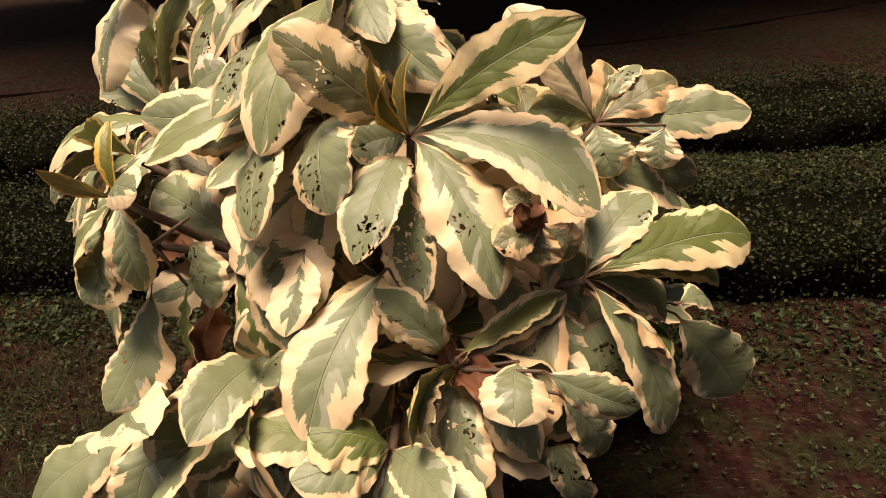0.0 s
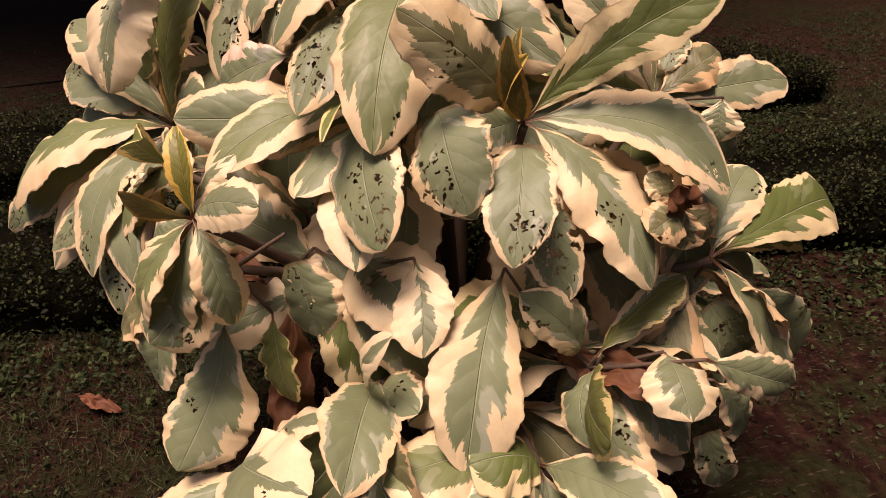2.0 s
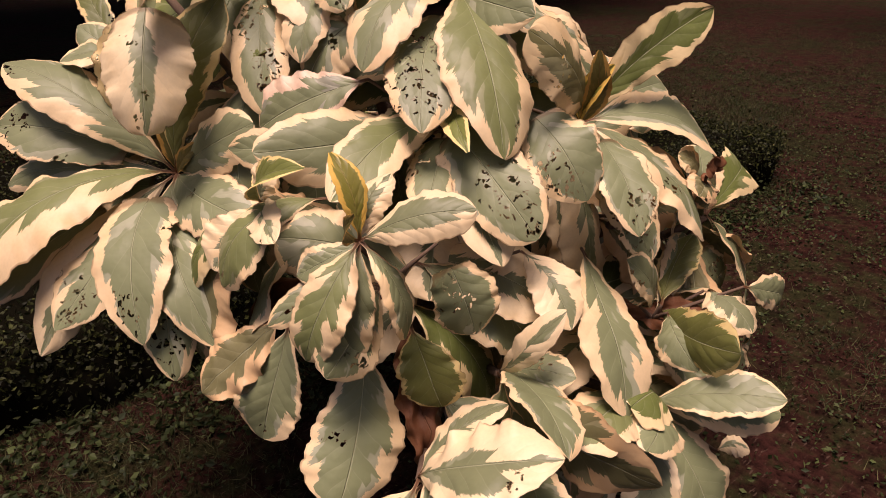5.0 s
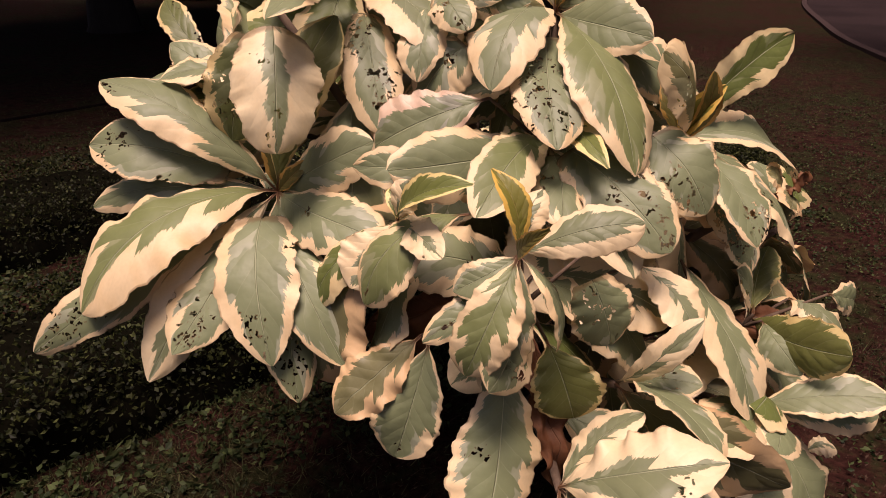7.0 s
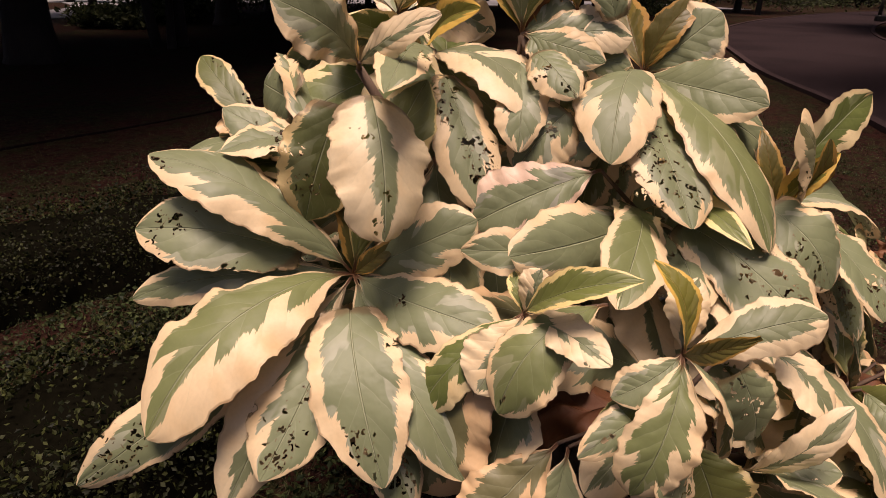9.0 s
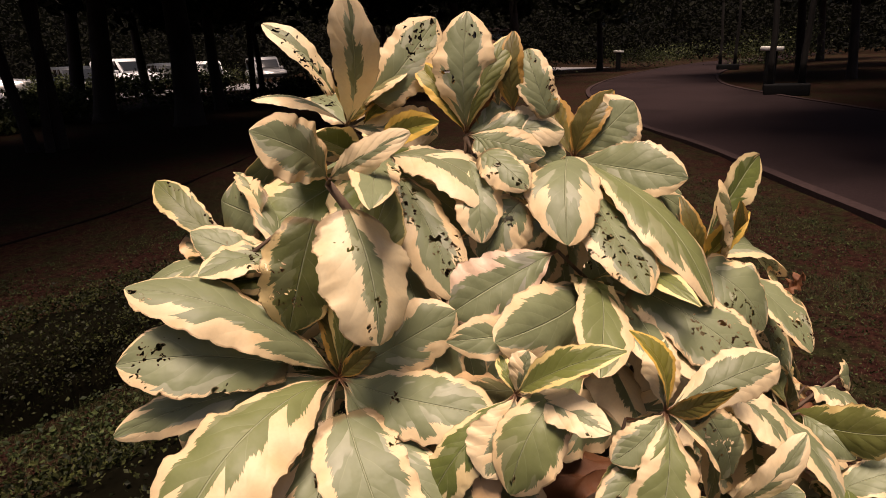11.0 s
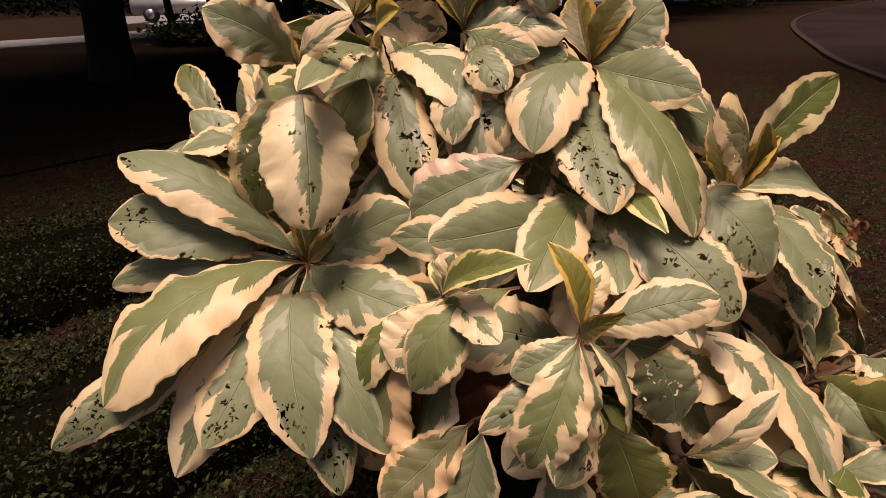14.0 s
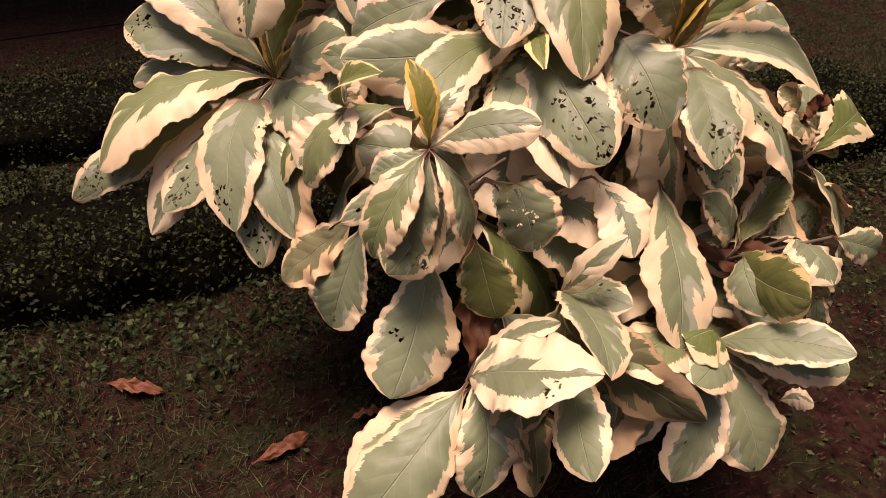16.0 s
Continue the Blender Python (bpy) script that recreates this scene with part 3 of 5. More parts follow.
bm = bmesh.new()
stem = [Vector((SHRUB_X, SHRUB_Y, -0.05)), Vector((SHRUB_X + 0.01, SHRUB_Y, 0.06)), Vector((SHRUB_X - 0.01, SHRUB_Y + 0.01, 0.16)), Vector((SHRUB_X, SHRUB_Y, 0.34)), Vector((SHRUB_X - 0.03, SHRUB_Y, 0.55))]
part("stem", tube(bm, stem, [0.034, 0.027, 0.024, 0.020, 0.014], 12), BARK, shrub, "short woody grey-brown stem")

R1 = branch((-0.517, 1.145, 0.686))
leaf(R1, "mid", 0.298, 180, -14, -16, 0.119, 0.16, rim=(0.55, 0.3), bites=())
leaf(R1, "holes", 0.270, -124, -29, 5, 0.106, 0.15, rim=(0.28, 0.38), bites=((0.86, -0.3, 0.14), (0.22, 0.1, 0.1), (0.5, 0.9, 0.07)))
leaf(R1, "plain", 0.284, 134, 35, -32, 0.084, 0.13, rim=(0.25, 0.12), bites=((0.95, 0.4, 0.1),))
leaf(R1, "holes", 0.266, 142, 17, -53, 0.088, 0.06, rim=(0.18, 0.06), bites=((0.85, -0.2, 0.14), (0.92, 0.6, 0.1), (0.55, 0.85, 0.09)))
leaf(R1, "plain", 0.217, -84, -1, 39, 0.089, 0.06, rim=(0.35, 0.2))
leaf(R1, "holes", 0.271, -157, -31, -14, 0.096, 0.08, rim=(0.2, 0.35), bites=((0.58, 0.3, 0.16), (0.85, -0.1, 0.2)))
leaf(R1, "holes", 0.386, 169, -25, -52, 0.065, 0.12, rim=(0.25, 0.3), bites=((0.85, 0, 0.22),))
leaf(R1, "cream", 0.312, -167, -38, -47, 0.075, 0.11)
leaf(R1, "plain", 0.280, 140, -4, -53, 0.053, 0.11)
leaf(R1, "holes", 0.307, -116, -38, -8, 0.072, 0.07, rim=(0.2, 0.2), bites=((0.8, 0, 0.25),))
leaf(R1, "plain", 0.288, -103, -28, 10, 0.075, 0.09)
leaf(R1, "olive", 0.260, -34, 69, 73, 0.074, 0.07)
leaf(R1, "plain", 0.182, -64, 31, 68, 0.077, 0.06)
leaf(R1, "brown", 0.101, 109, 80, -54, 0.029, 0.06)
leaf(R1, "brown", 0.081, -69, 43, 72, 0.026, 0.07)
R6 = branch((-0.48, 0.904, 0.706))
leaf(R6, "mid", 0.164, 163, -30, -19, 0.073, 0.20, at=(0.055, -0.069, 0.016), rim=(0.2, 0.25), bites=((0.93, 0, 0.05),))
leaf(R6, "young", 0.147, -92, 36, 50, 0.039, 0.13, rim=(0.3, 0.25), bites=())
leaf(R6, "green", 0.160, 144, -43, -36, 0.056, 0.12, rim=(0.3, 0.2))
leaf(R6, "cream", 0.056, -64, 76, 82, 0.037, 0.11)
leaf(R6, "cream", 0.100, 178, -42, -33, 0.068, 0.07)
leaf(R6, "cream", 0.129, -107, 4, 39, 0.041, 0.07)
leaf(R6, "young", 0.050, 58, 45, -19, 0.019, 0.1)
R2 = branch((-0.436, 0.745, 0.704))
leaf(R2, "cream", 0.136, -54, 24, 46, 0.053, 0.08, rim=(0.35, 0.6), bites=())
leaf(R2, "mid", 0.145, -175, -53, -24, 0.067, 0.15, rim=(0.4, 0.3), bites=())
leaf(R2, "plain", 0.123, -63, -61, -4, 0.052, 0.16, rim=(0.4, 0.3), bites=())
leaf(R2, "plain", 0.157, -164, -64, -30, 0.057, 0.06)
leaf(R2, "yellow", 0.099, 100, 69, -28, 0.030, 0.1)
leaf(R2, "cream", 0.082, 16, 49, 12, 0.041, 0.1)
leaf(R2, "brown", 0.107, -123, 39, 92, 0.020, 0.09)
leaf(R2, "plain", 0.082, 150, -26, -44, 0.041, 0.06)
leaf(R2, "olive", 0.120, 146, -42, -44, 0.027, 0.04)
R3 = branch((-0.055, 0.781, 0.756))
leaf(R3, "plain", 0.241, -59, -37, 10, 0.096, 0.11, rim=(0.55, 0.5), bites=((0.62, -0.4, 0.1),))
leaf(R3, "holes", 0.199, -111, -23, 2, 0.075, 0.08, rim=(0.25, 0.3), bites=((0.85, 0.3, 0.22), (0.35, 0.95, 0.07)))
leaf(R3, "holes", 0.166, -91, -31, 30, 0.090, 0.12, at=(-0.1, 0.031, 0.039), rim=(0.15, 0.3), bites=((0.6, -0.5, 0.15), (0.85, -0.4, 0.2)))
leaf(R3, "green", 0.254, -16, 34, 77, 0.071, -0.02, rim=(0.35, 0.3), bites=())
leaf(R3, "plain", 0.257, -20, -16, 26, 0.106, 0.12, rim=(0.3, 0.4), bites=((0.93, -0.4, 0.14),))
leaf(R3, "back", 0.206, -163, 44, -83, 0.082, 0.12)
leaf(R3, "brown", 0.126, -124, 55, -178, 0.035, 0.1)
leaf(R3, "brown", 0.108, 83, 69, -50, 0.031, 0.12)
leaf(R3, "yellow", 0.112, -113, 54, 104, 0.035, 0.12)
leaf(R3, "holes", 0.215, -87, -48, 21, 0.067, 0.09, rim=(0.3, 0.3), bites=((0.7, 0.2, 0.35),))
leaf(R3, "plain", 0.079, -167, -7, -55, 0.059, 0.08)
R13 = branch((-0.193, 0.914, 0.748))
leaf(R13, "holes", 0.261, -102, -15, 27, 0.095, 0.18, rim=(0.25, 0.2), bites=((0.75, 0.1, 0.2), (0.93, 0.1, 0.18)))
leaf(R13, "pink", 0.169, 139, -23, -58, 0.088, 0.08, at=(-0.117, 0.008, 0.082), rim=(0.3, 0.3), bites=())
leaf(R13, "plain", 0.168, 146, 4, -58, 0.052, 0.06, at=(-0.154, -0.02, 0), rim=(0.35, 0.35), bites=())
leaf(R13, "green", 0.150, -159, 11, -16, 0.060, 0.07)
leaf(R13, "mid", 0.254, -157, -3, -28, 0.072, 0.12)
leaf(R13, "holes", 0.203, -133, -9, -2, 0.074, 0.05)
leaf(R13, "cream", 0.257, -111, -20, 9, 0.077, 0.05)
leaf(R13, "young", 0.200, -122, 12, 32, 0.037, 0.1)
leaf(R13, "plain", 0.280, 178, 4, -58, 0.089, 0.07)
R12 = branch((-0.127, 0.969, 0.923))
leaf(R12, "plain", 0.227, -161, -15, -4, 0.093, 0.16, rim=(0.3, 0.25), bites=())
leaf(R12, "mid", 0.309, -115, -30, -8, 0.107, 0.11, rim=(0.3, 0.25), bites=((0.9, 0.6, 0.05),))
leaf(R12, "holes", 0.284, -137, -23, -6, 0.086, 0.01, rim=(0.12, 0.3), bites=((0.55, -0.3, 0.2), (0.8, -0.2, 0.25)))
leaf(R12, "brown", 0.119, -54, 60, 67, 0.045, 0.13)
leaf(R12, "brown", 0.143, 51, 45, -26, 0.051, 0.07)
leaf(R12, "cream", 0.111, -44, 14, 60, 0.050, 0.08)
leaf(R12, "plain", 0.175, -98, -4, 61, 0.082, 0.07)
leaf(R12, "plain", 0.122, -64, 44, 69, 0.081, 0.1)
leaf(R12, "cream", 0.076, -30, 78, 49, 0.023, 0.07, at=(0.0, 0.0, 0.003))
leaf(R12, "plain", 0.231, -54, -27, 46, 0.093, 0.08)
leaf(R12, "plain", 0.172, -73, -17, 24, 0.061, 0.11)
R11 = branch((-0.309, 1.21, 0.941))
leaf(R11, "cream", 0.219, -90, -14, 17, 0.098, 0.16, rim=(0.35, 0.6), bites=())
leaf(R11, "holes", 0.270, -119, -33, 1, 0.074, 0.11, rim=(0.45, 0.4), bites=((0.35, -0.3, 0.22), (0.55, -0.6, 0.15), (0.8, 0.3, 0.22)))
leaf(R11, "plain", 0.191, -73, -36, 57, 0.070, 0.12)
leaf(R11, "holes", 0.130, 155, -41, -51, 0.081, 0.06, at=(0.039, -0.24, -0.034))
leaf(R11, "yellow", 0.224, -126, 19, 77, 0.046, 0.05)
leaf(R11, "holes", 0.312, -144, 1, -15, 0.058, 0.07)
R10 = branch((-0.486, 1.158, 0.944))
leaf(R10, "plain", 0.136, -175, 33, -93, 0.071, 0.11)
leaf(R10, "cream", 0.145, -97, 26, 87, 0.037, 0.1)
leaf(R10, "oliveholes", 0.197, 171, -65, -55, 0.094, 0.07)
leaf(R10, "creamholes", 0.216, -121, -46, -6, 0.102, 0.11, at=(-0.010, -0.012, 0.004), rim=(0.80, 0.74), bites=((0.5, -0.3, 0.09), (0.78, 0, 0.1), (0.95, -0.2, 0.08)))
leaf(R10, "brown", 0.053, 109, 44, -53, 0.027, 0.06)
R14 = branch((-0.336, 1.248, 0.993))
leaf(R14, "cream", 0.202, -133, 56, 171, 0.062, 0.09)
leaf(R14, "creamholes", 0.182, 134, 57, -50, 0.040, 0.13, bites=((0.5, 0.5, 0.3), (0.85, 0, 0.2)))
leaf(R14, "cream", 0.140, 134, 22, -20, 0.034, 0.10)
leaf(R14, "holes", 0.205, -54, 47, 79, 0.081, 0.12, bites=((0.85, 0, 0.25),))
leaf(R14, "cream", 0.101, -43, 63, 76, 0.043, 0.13)
leaf(R14, "cream", 0.103, -54, -20, 69, 0.052, 0.11, at=(0.03, -0.03, 0.017))
leaf(R14, "creamholes", 0.105, -52, -13, 72, 0.033, 0.13, at=(0.027, -0.022, 0.074))
leaf(R14, "cream", 0.082, -38, 73, 74, 0.043, 0.05, at=(0.02, -0.021, 0.006))
leaf(R14, "cream", 0.130, -52, -5, 68, 0.052, 0.07)
leaf(R14, "brown", 0.100, -45, 55, 75, 0.039, 0.13)
R15 = branch((-0.272, 1.079, 0.977))
leaf(R15, "plain", 0.168, -25, 87, 55, 0.078, 0.11)
leaf(R15, "yellow", 0.128, 107, 56, -66, 0.037, 0.08)
leaf(R15, "olive", 0.153, -55, 62, 76, 0.037, 0.13)
leaf(R15, "holes", 0.136, 105, 69, -73, 0.049, 0.10, at=(0.061, -0.121, -0.013))
leaf(R15, "plain", 0.113, -63, 3, 68, 0.053, 0.12)
leaf(R15, "holes", 0.067, -91, -24, 55, 0.048, 0.07)
leaf(R15, "dry", 0.135, -51, 71, 76, 0.033, 0.07)
leaf(R15, "plain", 0.118, -81, -12, 63, 0.048, 0.09)
leaf(R15, "plain", 0.102, -64, -10, 65, 0.051, 0.06, at=(0.021, -0.038, -0.016))
leaf(R15, "cream", 0.095, -63, -11, 64, 0.040, 0.08, at=(0.009, -0.024, -0.037))
leaf(R15, "dull", 0.093, 67, 87, -36, 0.034, 0.13, at=(0.029, -0.04, 0.03))
leaf(R15, "brown", 0.114, 10, 88, 18, 0.037, 0.08, at=(0.038, -0.059, 0.025))
leaf(R15, "holes", 0.114, -72, -45, 64, 0.074, 0.06, at=(0.015, -0.026, -0.011))
leaf(R15, "cream", 0.089, -60, 12, 68, 0.045, 0.11, at=(0.014, -0.022, 0.002))
leaf(R15, "plain", 0.075, -58, 22, 68, 0.057, 0.08)
leaf(R14, "yellow", 0.085, -60, 30, 60, 0.030, 0.10, at=(0.012, -0.020, 0.0))
leaf(R14, "back", 0.105, -75, 38, 40, 0.036, 0.14, at=(0.010, -0.012, 0.012))
leaf(R14, "creamholes", 0.095, -40, 48, 95, 0.030, 0.10, at=(0.018, -0.016, 0.020))
leaf(R14, "brown", 0.075, 150, 70, -40, 0.022, 0.08)
leaf(R15, "cream", 0.120, -64, 12, 60, 0.050, 0.12, at=(0.010, -0.020, -0.020))
leaf(R15, "holes", 0.120, -110, -20, 30, 0.056, 0.12, at=(-0.006, -0.010, -0.020))
leaf(R15, "back", 0.150, -40, -6, 62, 0.062, 0.10, at=(0.010, -0.012, -0.030))
leaf(R15, "plain", 0.150, -140, -38, 0, 0.062, 0.10, at=(-0.006, 0.0, -0.030))
leaf(R15, "brown", 0.085, 100, 62, -30, 0.026, 0.10, at=(0.012, -0.02, 0.0))
R7 = branch((-0.008, 0.649, 0.484))
leaf(R7, "cream", 0.093, -98, -11, -3, 0.079, 0.16, at=(0.076, -0.029, 0.029), rim=(0.5, 0.5))
leaf(R7, "olive", 0.150, 20, 26, -10, 0.054, -0.00, at=(-0.001, -0.011, 0.024), rim=(0.3, 0.15), bites=())
leaf(R7, "plain", 0.096, -119, -18, 36, 0.059, 0.16, at=(-0.008, -0.028, 0.023), rim=(0.4, 0.3), bites=())
leaf(R7, "plain", 0.153, -42, -31, 31, 0.069, 0.08)
leaf(R7, "plain", 0.127, -8, -24, 72, 0.055, 0.08, at=(0.098, -0.075, 0.049), rim=(0.2, 0.3), bites=((0.92, 0.2, 0.12),))
leaf(R7, "holes", 0.154, -81, -39, 18, 0.070, 0.05)
leaf(R7, "plain", 0.242, -116, -29, -20, 0.096, 0.06, at=(-0.087, 0.076, 0.111), rim=(0.4, 0.5), bites=())
leaf(R7, "holes", 0.161, -172, 54, -77, 0.057, 0.06)
leaf(R7, "plain", 0.175, 20, 27, 34, 0.049, 0.1)
leaf(R7, "olive", 0.172, -115, 13, 80, 0.080, 0.07, at=(0.01, -0.003, 0.011), rim=(0.12, 0.15), bites=())
leaf(R7, "plain", 0.127, 1, -55, 59, 0.059, 0.05, at=(0.121, -0.066, 0.006))
leaf(R7, "holes", 0.150, -23, -71, 74, 0.049, 0.09, at=(0.117, -0.057, -0.032))
R8 = branch((0.159, 0.69, 0.587))
leaf(R8, "green", 0.280, 20, 1, 45, 0.084, 0.12, rim=(0.2, 0.4), bites=())
leaf(R8, "plain", 0.211, 0, -53, 77, 0.106, 0.06, at=(0.174, 0.127, -0.149), rim=(0.15, 0.2), bites=((0.6, 0.9, 0.14), (0.9, 0.6, 0.1)))
leaf(R8, "plain", 0.263, -21, -60, 38, 0.070, 0.09)
leaf(R8, "holes", 0.136, -34, -52, 57, 0.068, 0.11, at=(0.003, 0.029, -0.047), rim=(0.3, 0.25), bites=((0.65, 0, 0.3),))
leaf(R8, "plain", 0.157, 42, 29, 19, 0.073, 0.08)
leaf(R8, "plain", 0.145, 43, -25, 34, 0.051, 0.13, at=(0.182, 0.145, -0.145))
leaf(R8, "olive", 0.262, 23, -13, 42, 0.062, 0.09)
leaf(R8, "plain", 0.266, 36, -35, 60, 0.055, 0.08)
R9 = branch((0.234, 1.001, 0.694))
leaf(R9, "plain", 0.272, 6, 1, 51, 0.084, 0.05, rim=(0.3, 0.25), bites=())
leaf(R9, "cream", 0.069, -113, -66, 6, 0.065, 0.09, at=(0.104, -0.03, -0.001), rim=(0.45, 0.45), bites=())
leaf(R9, "plain", 0.232, 4, -31, 70, 0.066, 0.07)
leaf(R9, "dull", 0.165, 20, 21, 40, 0.075, 0.12, rim=(0.3, 0.5), bites=())
leaf(R9, "plain", 0.094, -68, -48, 35, 0.077, 0.12)
leaf(R9, "olive", 0.112, 167, 10, -59, 0.073, 0.09)
leaf(R9, "plain", 0.201, -25, -56, 67, 0.089, 0.05)
leaf(R9, "holes", 0.103, 34, 40, 9, 0.041, 0.08, at=(0.012, 0.010, 0.015), rim=(0.25, 0.25), bites=((0.6, 0, 0.35),))
leaf(R9, "cream", 0.231, 169, 52, -76, 0.076, 0.07)
R5 = branch((-0.096, 0.582, 0.41))
leaf(R5, "plain", 0.169, -53, 8, 32, 0.071, 0.08, rim=(0.25, 0.3), bites=((0.9, 0, 0.05),))
leaf(R5, "plain", 0.189, -83, -47, 12, 0.095, 0.07, at=(-0.001, 0.001, 0.001), rim=(0.3, 0.25), bites=((0.97, -0.3, 0.06),))
leaf(R5, "cream", 0.198, -142, -49, -4, 0.069, 0.09, rim=(0.35, 0.55), bites=((0.7, -0.2, 0.06),))
leaf(R5, "cream", 0.181, -171, -38, -37, 0.056, 0.09, rim=(0.4, 0.4), bites=())
leaf(R5, "plain", 0.153, -173, 14, 5, 0.064, 0.13, rim=(0.35, 0.3), bites=())
leaf(R5, "mid", 0.191, -170, 20, -8, 0.085, 0.10, rim=(0.45, 0.2), bites=())
leaf(R5, "green", 0.115, -156, 39, -28, 0.079, 0.17, rim=(0.35, 0.2), bites=())
leaf(R5, "plain", 0.135, -143, 17, -32, 0.071, 0.13)
leaf(R5, "plain", 0.174, -63, 22, 29, 0.061, 0.08)
leaf(R5, "cream", 0.045, -50, 20, 10, 0.036, 0.20, at=(0.11, -0.06, -0.110))
R4 = branch((-0.424, 0.665, 0.412))
leaf(R4, "cream", 0.205, -64, 32, 24, 0.094, 0.15, at=(-0.001, 0.003, -0), rim=(0.78, 0.5), bites=((0.8, -0.5, 0.07),))
leaf(R4, "mid", 0.233, -175, -34, -27, 0.109, -0.03, at=(0.007, -0.005, -0.007), rim=(0.35, 0.4), bites=((0.45, 0.4, 0.08),))
leaf(R4, "plain", 0.248, -161, -28, -23, 0.095, 0.11)
leaf(R4, "plain", 0.161, -118, -10, 30, 0.068, 0.10, at=(0.122, -0.052, 0.026), rim=(0.2, 0.25), bites=())
leaf(R4, "cream", 0.141, -18, 39, -0, 0.056, 0.09, at=(-0.002, 0.001, -0.001), rim=(0.5, 0.5), bites=())
leaf(R4, "plain", 0.096, -68, -29, 27, 0.050, 0.07)
leaf(R4, "holes", 0.175, -46, -54, -6, 0.069, 0.11, rim=(0.3, 0.3), bites=((0.8, 0, 0.25),))
leaf(R4, "plain", 0.153, -113, -47, -17, 0.089, 0.15, at=(0.007, 0.003, 0.003), rim=(0.4, 0.3), bites=((0.8, -0.2, 0.06),))
R17 = branch((-0.265, 0.702, 0.471))
leaf(R17, "dull", 0.241, -74, -16, 83, 0.099, 0.16, at=(-0.003, 0.001, -0.001), rim=(0.2, 0.3), bites=())
leaf(R17, "mid", 0.212, -145, -29, -71, 0.113, 0.11, at=(0.003, -0, -0.002), rim=(0.12, 0.15), bites=())
leaf(R17, "plain", 0.185, -106, 8, -21, 0.081, 0.11, at=(0.002, 0.002, 0.002), rim=(0.25, 0.3), bites=())
leaf(R17, "cream", 0.165, -90, 56, 90, 0.035, 0.11)
leaf(R17, "holes", 0.112, -71, 20, 31, 0.060, 0.1)
R16 = branch((-0.411, 0.75, 0.637))
leaf(R16, "plain", 0.204, -142, -55, -21, 0.105, -0.08, at=(-0.023, 0.007, -0.069), rim=(0.3, 0.25), bites=((0.6, -0.45, 0.1),))
leaf(R16, "olive", 0.112, -84, -63, 60, 0.085, 0.06, at=(0.034, -0.007, -0.067), rim=(0.2, 0.15), bites=())
leaf(R16, "plain", 0.163, -177, -68, -38, 0.079, 0.03, at=(-0.088, 0.072, -0.053), rim=(0.25, 0.2), bites=((0.9, 0, 0.06),))
leaf(R16, "dull", 0.147, 156, -39, -42, 0.072, 0.01, at=(-0.092, 0.083, -0.052), rim=(0.4, 0.3), bites=())
leaf(R16, "holes", 0.122, -74, -63, 48, 0.074, -0.00, at=(0.067, -0.021, 0.042), rim=(0.25, 0.15), bites=((0.35, -0.3, 0.2), (0.6, -0.2, 0.18), (0.95, 0.2, 0.14)))
leaf(R16, "cream", 0.126, -97, -27, 13, 0.066, 0.08, at=(0.207, -0.014, -0.016), rim=(0.55, 0.7), bites=())
leaf(R16, "plain", 0.122, -155, -29, -54, 0.077, 0.06)
leaf(R16, "plain", 0.133, 164, -9, -48, 0.041, 0.13)
R18 = branch((-0.544, 1.254, 0.854))
leaf(R18, "holes", 0.165, 79, 7, -72, 0.092, 0.05, at=(0.042, -0.019, 0.022), rim=(0.25, 0.25), bites=((0.95, 0.2, 0.09), (0.6, -0.5, 0.10)))
leaf(R18, "oliveholes", 0.180, 98, 37, -36, 0.044, 0.04, at=(0.034, 0.057, -0.023), bites=((0.8, -0.9, 0.16), (0.4, -0.9, 0.16)))
R19 = branch((0.102, 0.676, 0.67))
leaf(R19, "dull", 0.072, -147, -1, -37, 0.047, 0.06)
leaf(R19, "dull", 0.061, -0, -44, 68, 0.049, 0.13)
leaf(R19, "dull", 0.048, -105, -61, 2, 0.050, 0.1)
leaf(R19, "back", 0.060, 163, 43, -60, 0.041, 0.06)
leaf(R19, "dry", 0.062, -129, 43, -142, 0.034, 0.1)
leaf(R2, "plain", 0.223, -47, -37, 30, 0.100, 0.08, at=(0.116, 0.074, -0.095))
leaf(R16, "dry", 0.239, -236, -15, -44, 0.066, 0.05, at=(0.03, 0.017, -0.039))
leaf(R7, "cream", 0.233, -171, 2, 8, 0.113, 0.08, at=(-0.0, 0.032, -0.025))
leaf(R16, "dry", 0.228, -105, -59, -7, 0.056, 0.07, at=(0.058, 0.049, -0.076))
leaf(R13, "plain", 0.220, -118, -67, 11, 0.108, 0.06, at=(0.011, 0.024, -0.077))
leaf(R19, "dull", 0.214, -54, -43, 43, 0.102, 0.08, at=(-0.081, 0.132, -0.084))
leaf(R12, "holes", 0.231, -114, -63, 4, 0.096, 0.08, at=(-0.0, 0.022, -0.076))
leaf(R10, "plain", 0.219, 233, -42, -4, 0.100, 0.10, at=(0.108, -0.023, -0.125))
leaf(R3, "cream", 0.210, -80, -64, 17, 0.090, 0.05, at=(0.009, 0.061, -0.086))
leaf(R16, "plain", 0.197, -207, 25, -49, 0.094, 0.04, at=(0.099, 0.063, -0.055))
leaf(R18, "holes", 0.152, 162, 11, -25, 0.061, 0.07, at=(0.073, -0.035, -0.032))
leaf(R12, "plain", 0.207, -209, 1, -45, 0.089, 0.09, at=(-0.006, 0.036, -0.131))
leaf(R16, "green", 0.216, -44, -50, 16, 0.091, 0.09, at=(0.07, 0.07, -0.079))
leaf(R10, "plain", 0.236, 250, -75, -9, 0.107, 0.10, at=(0.156, -0.071, -0.194))
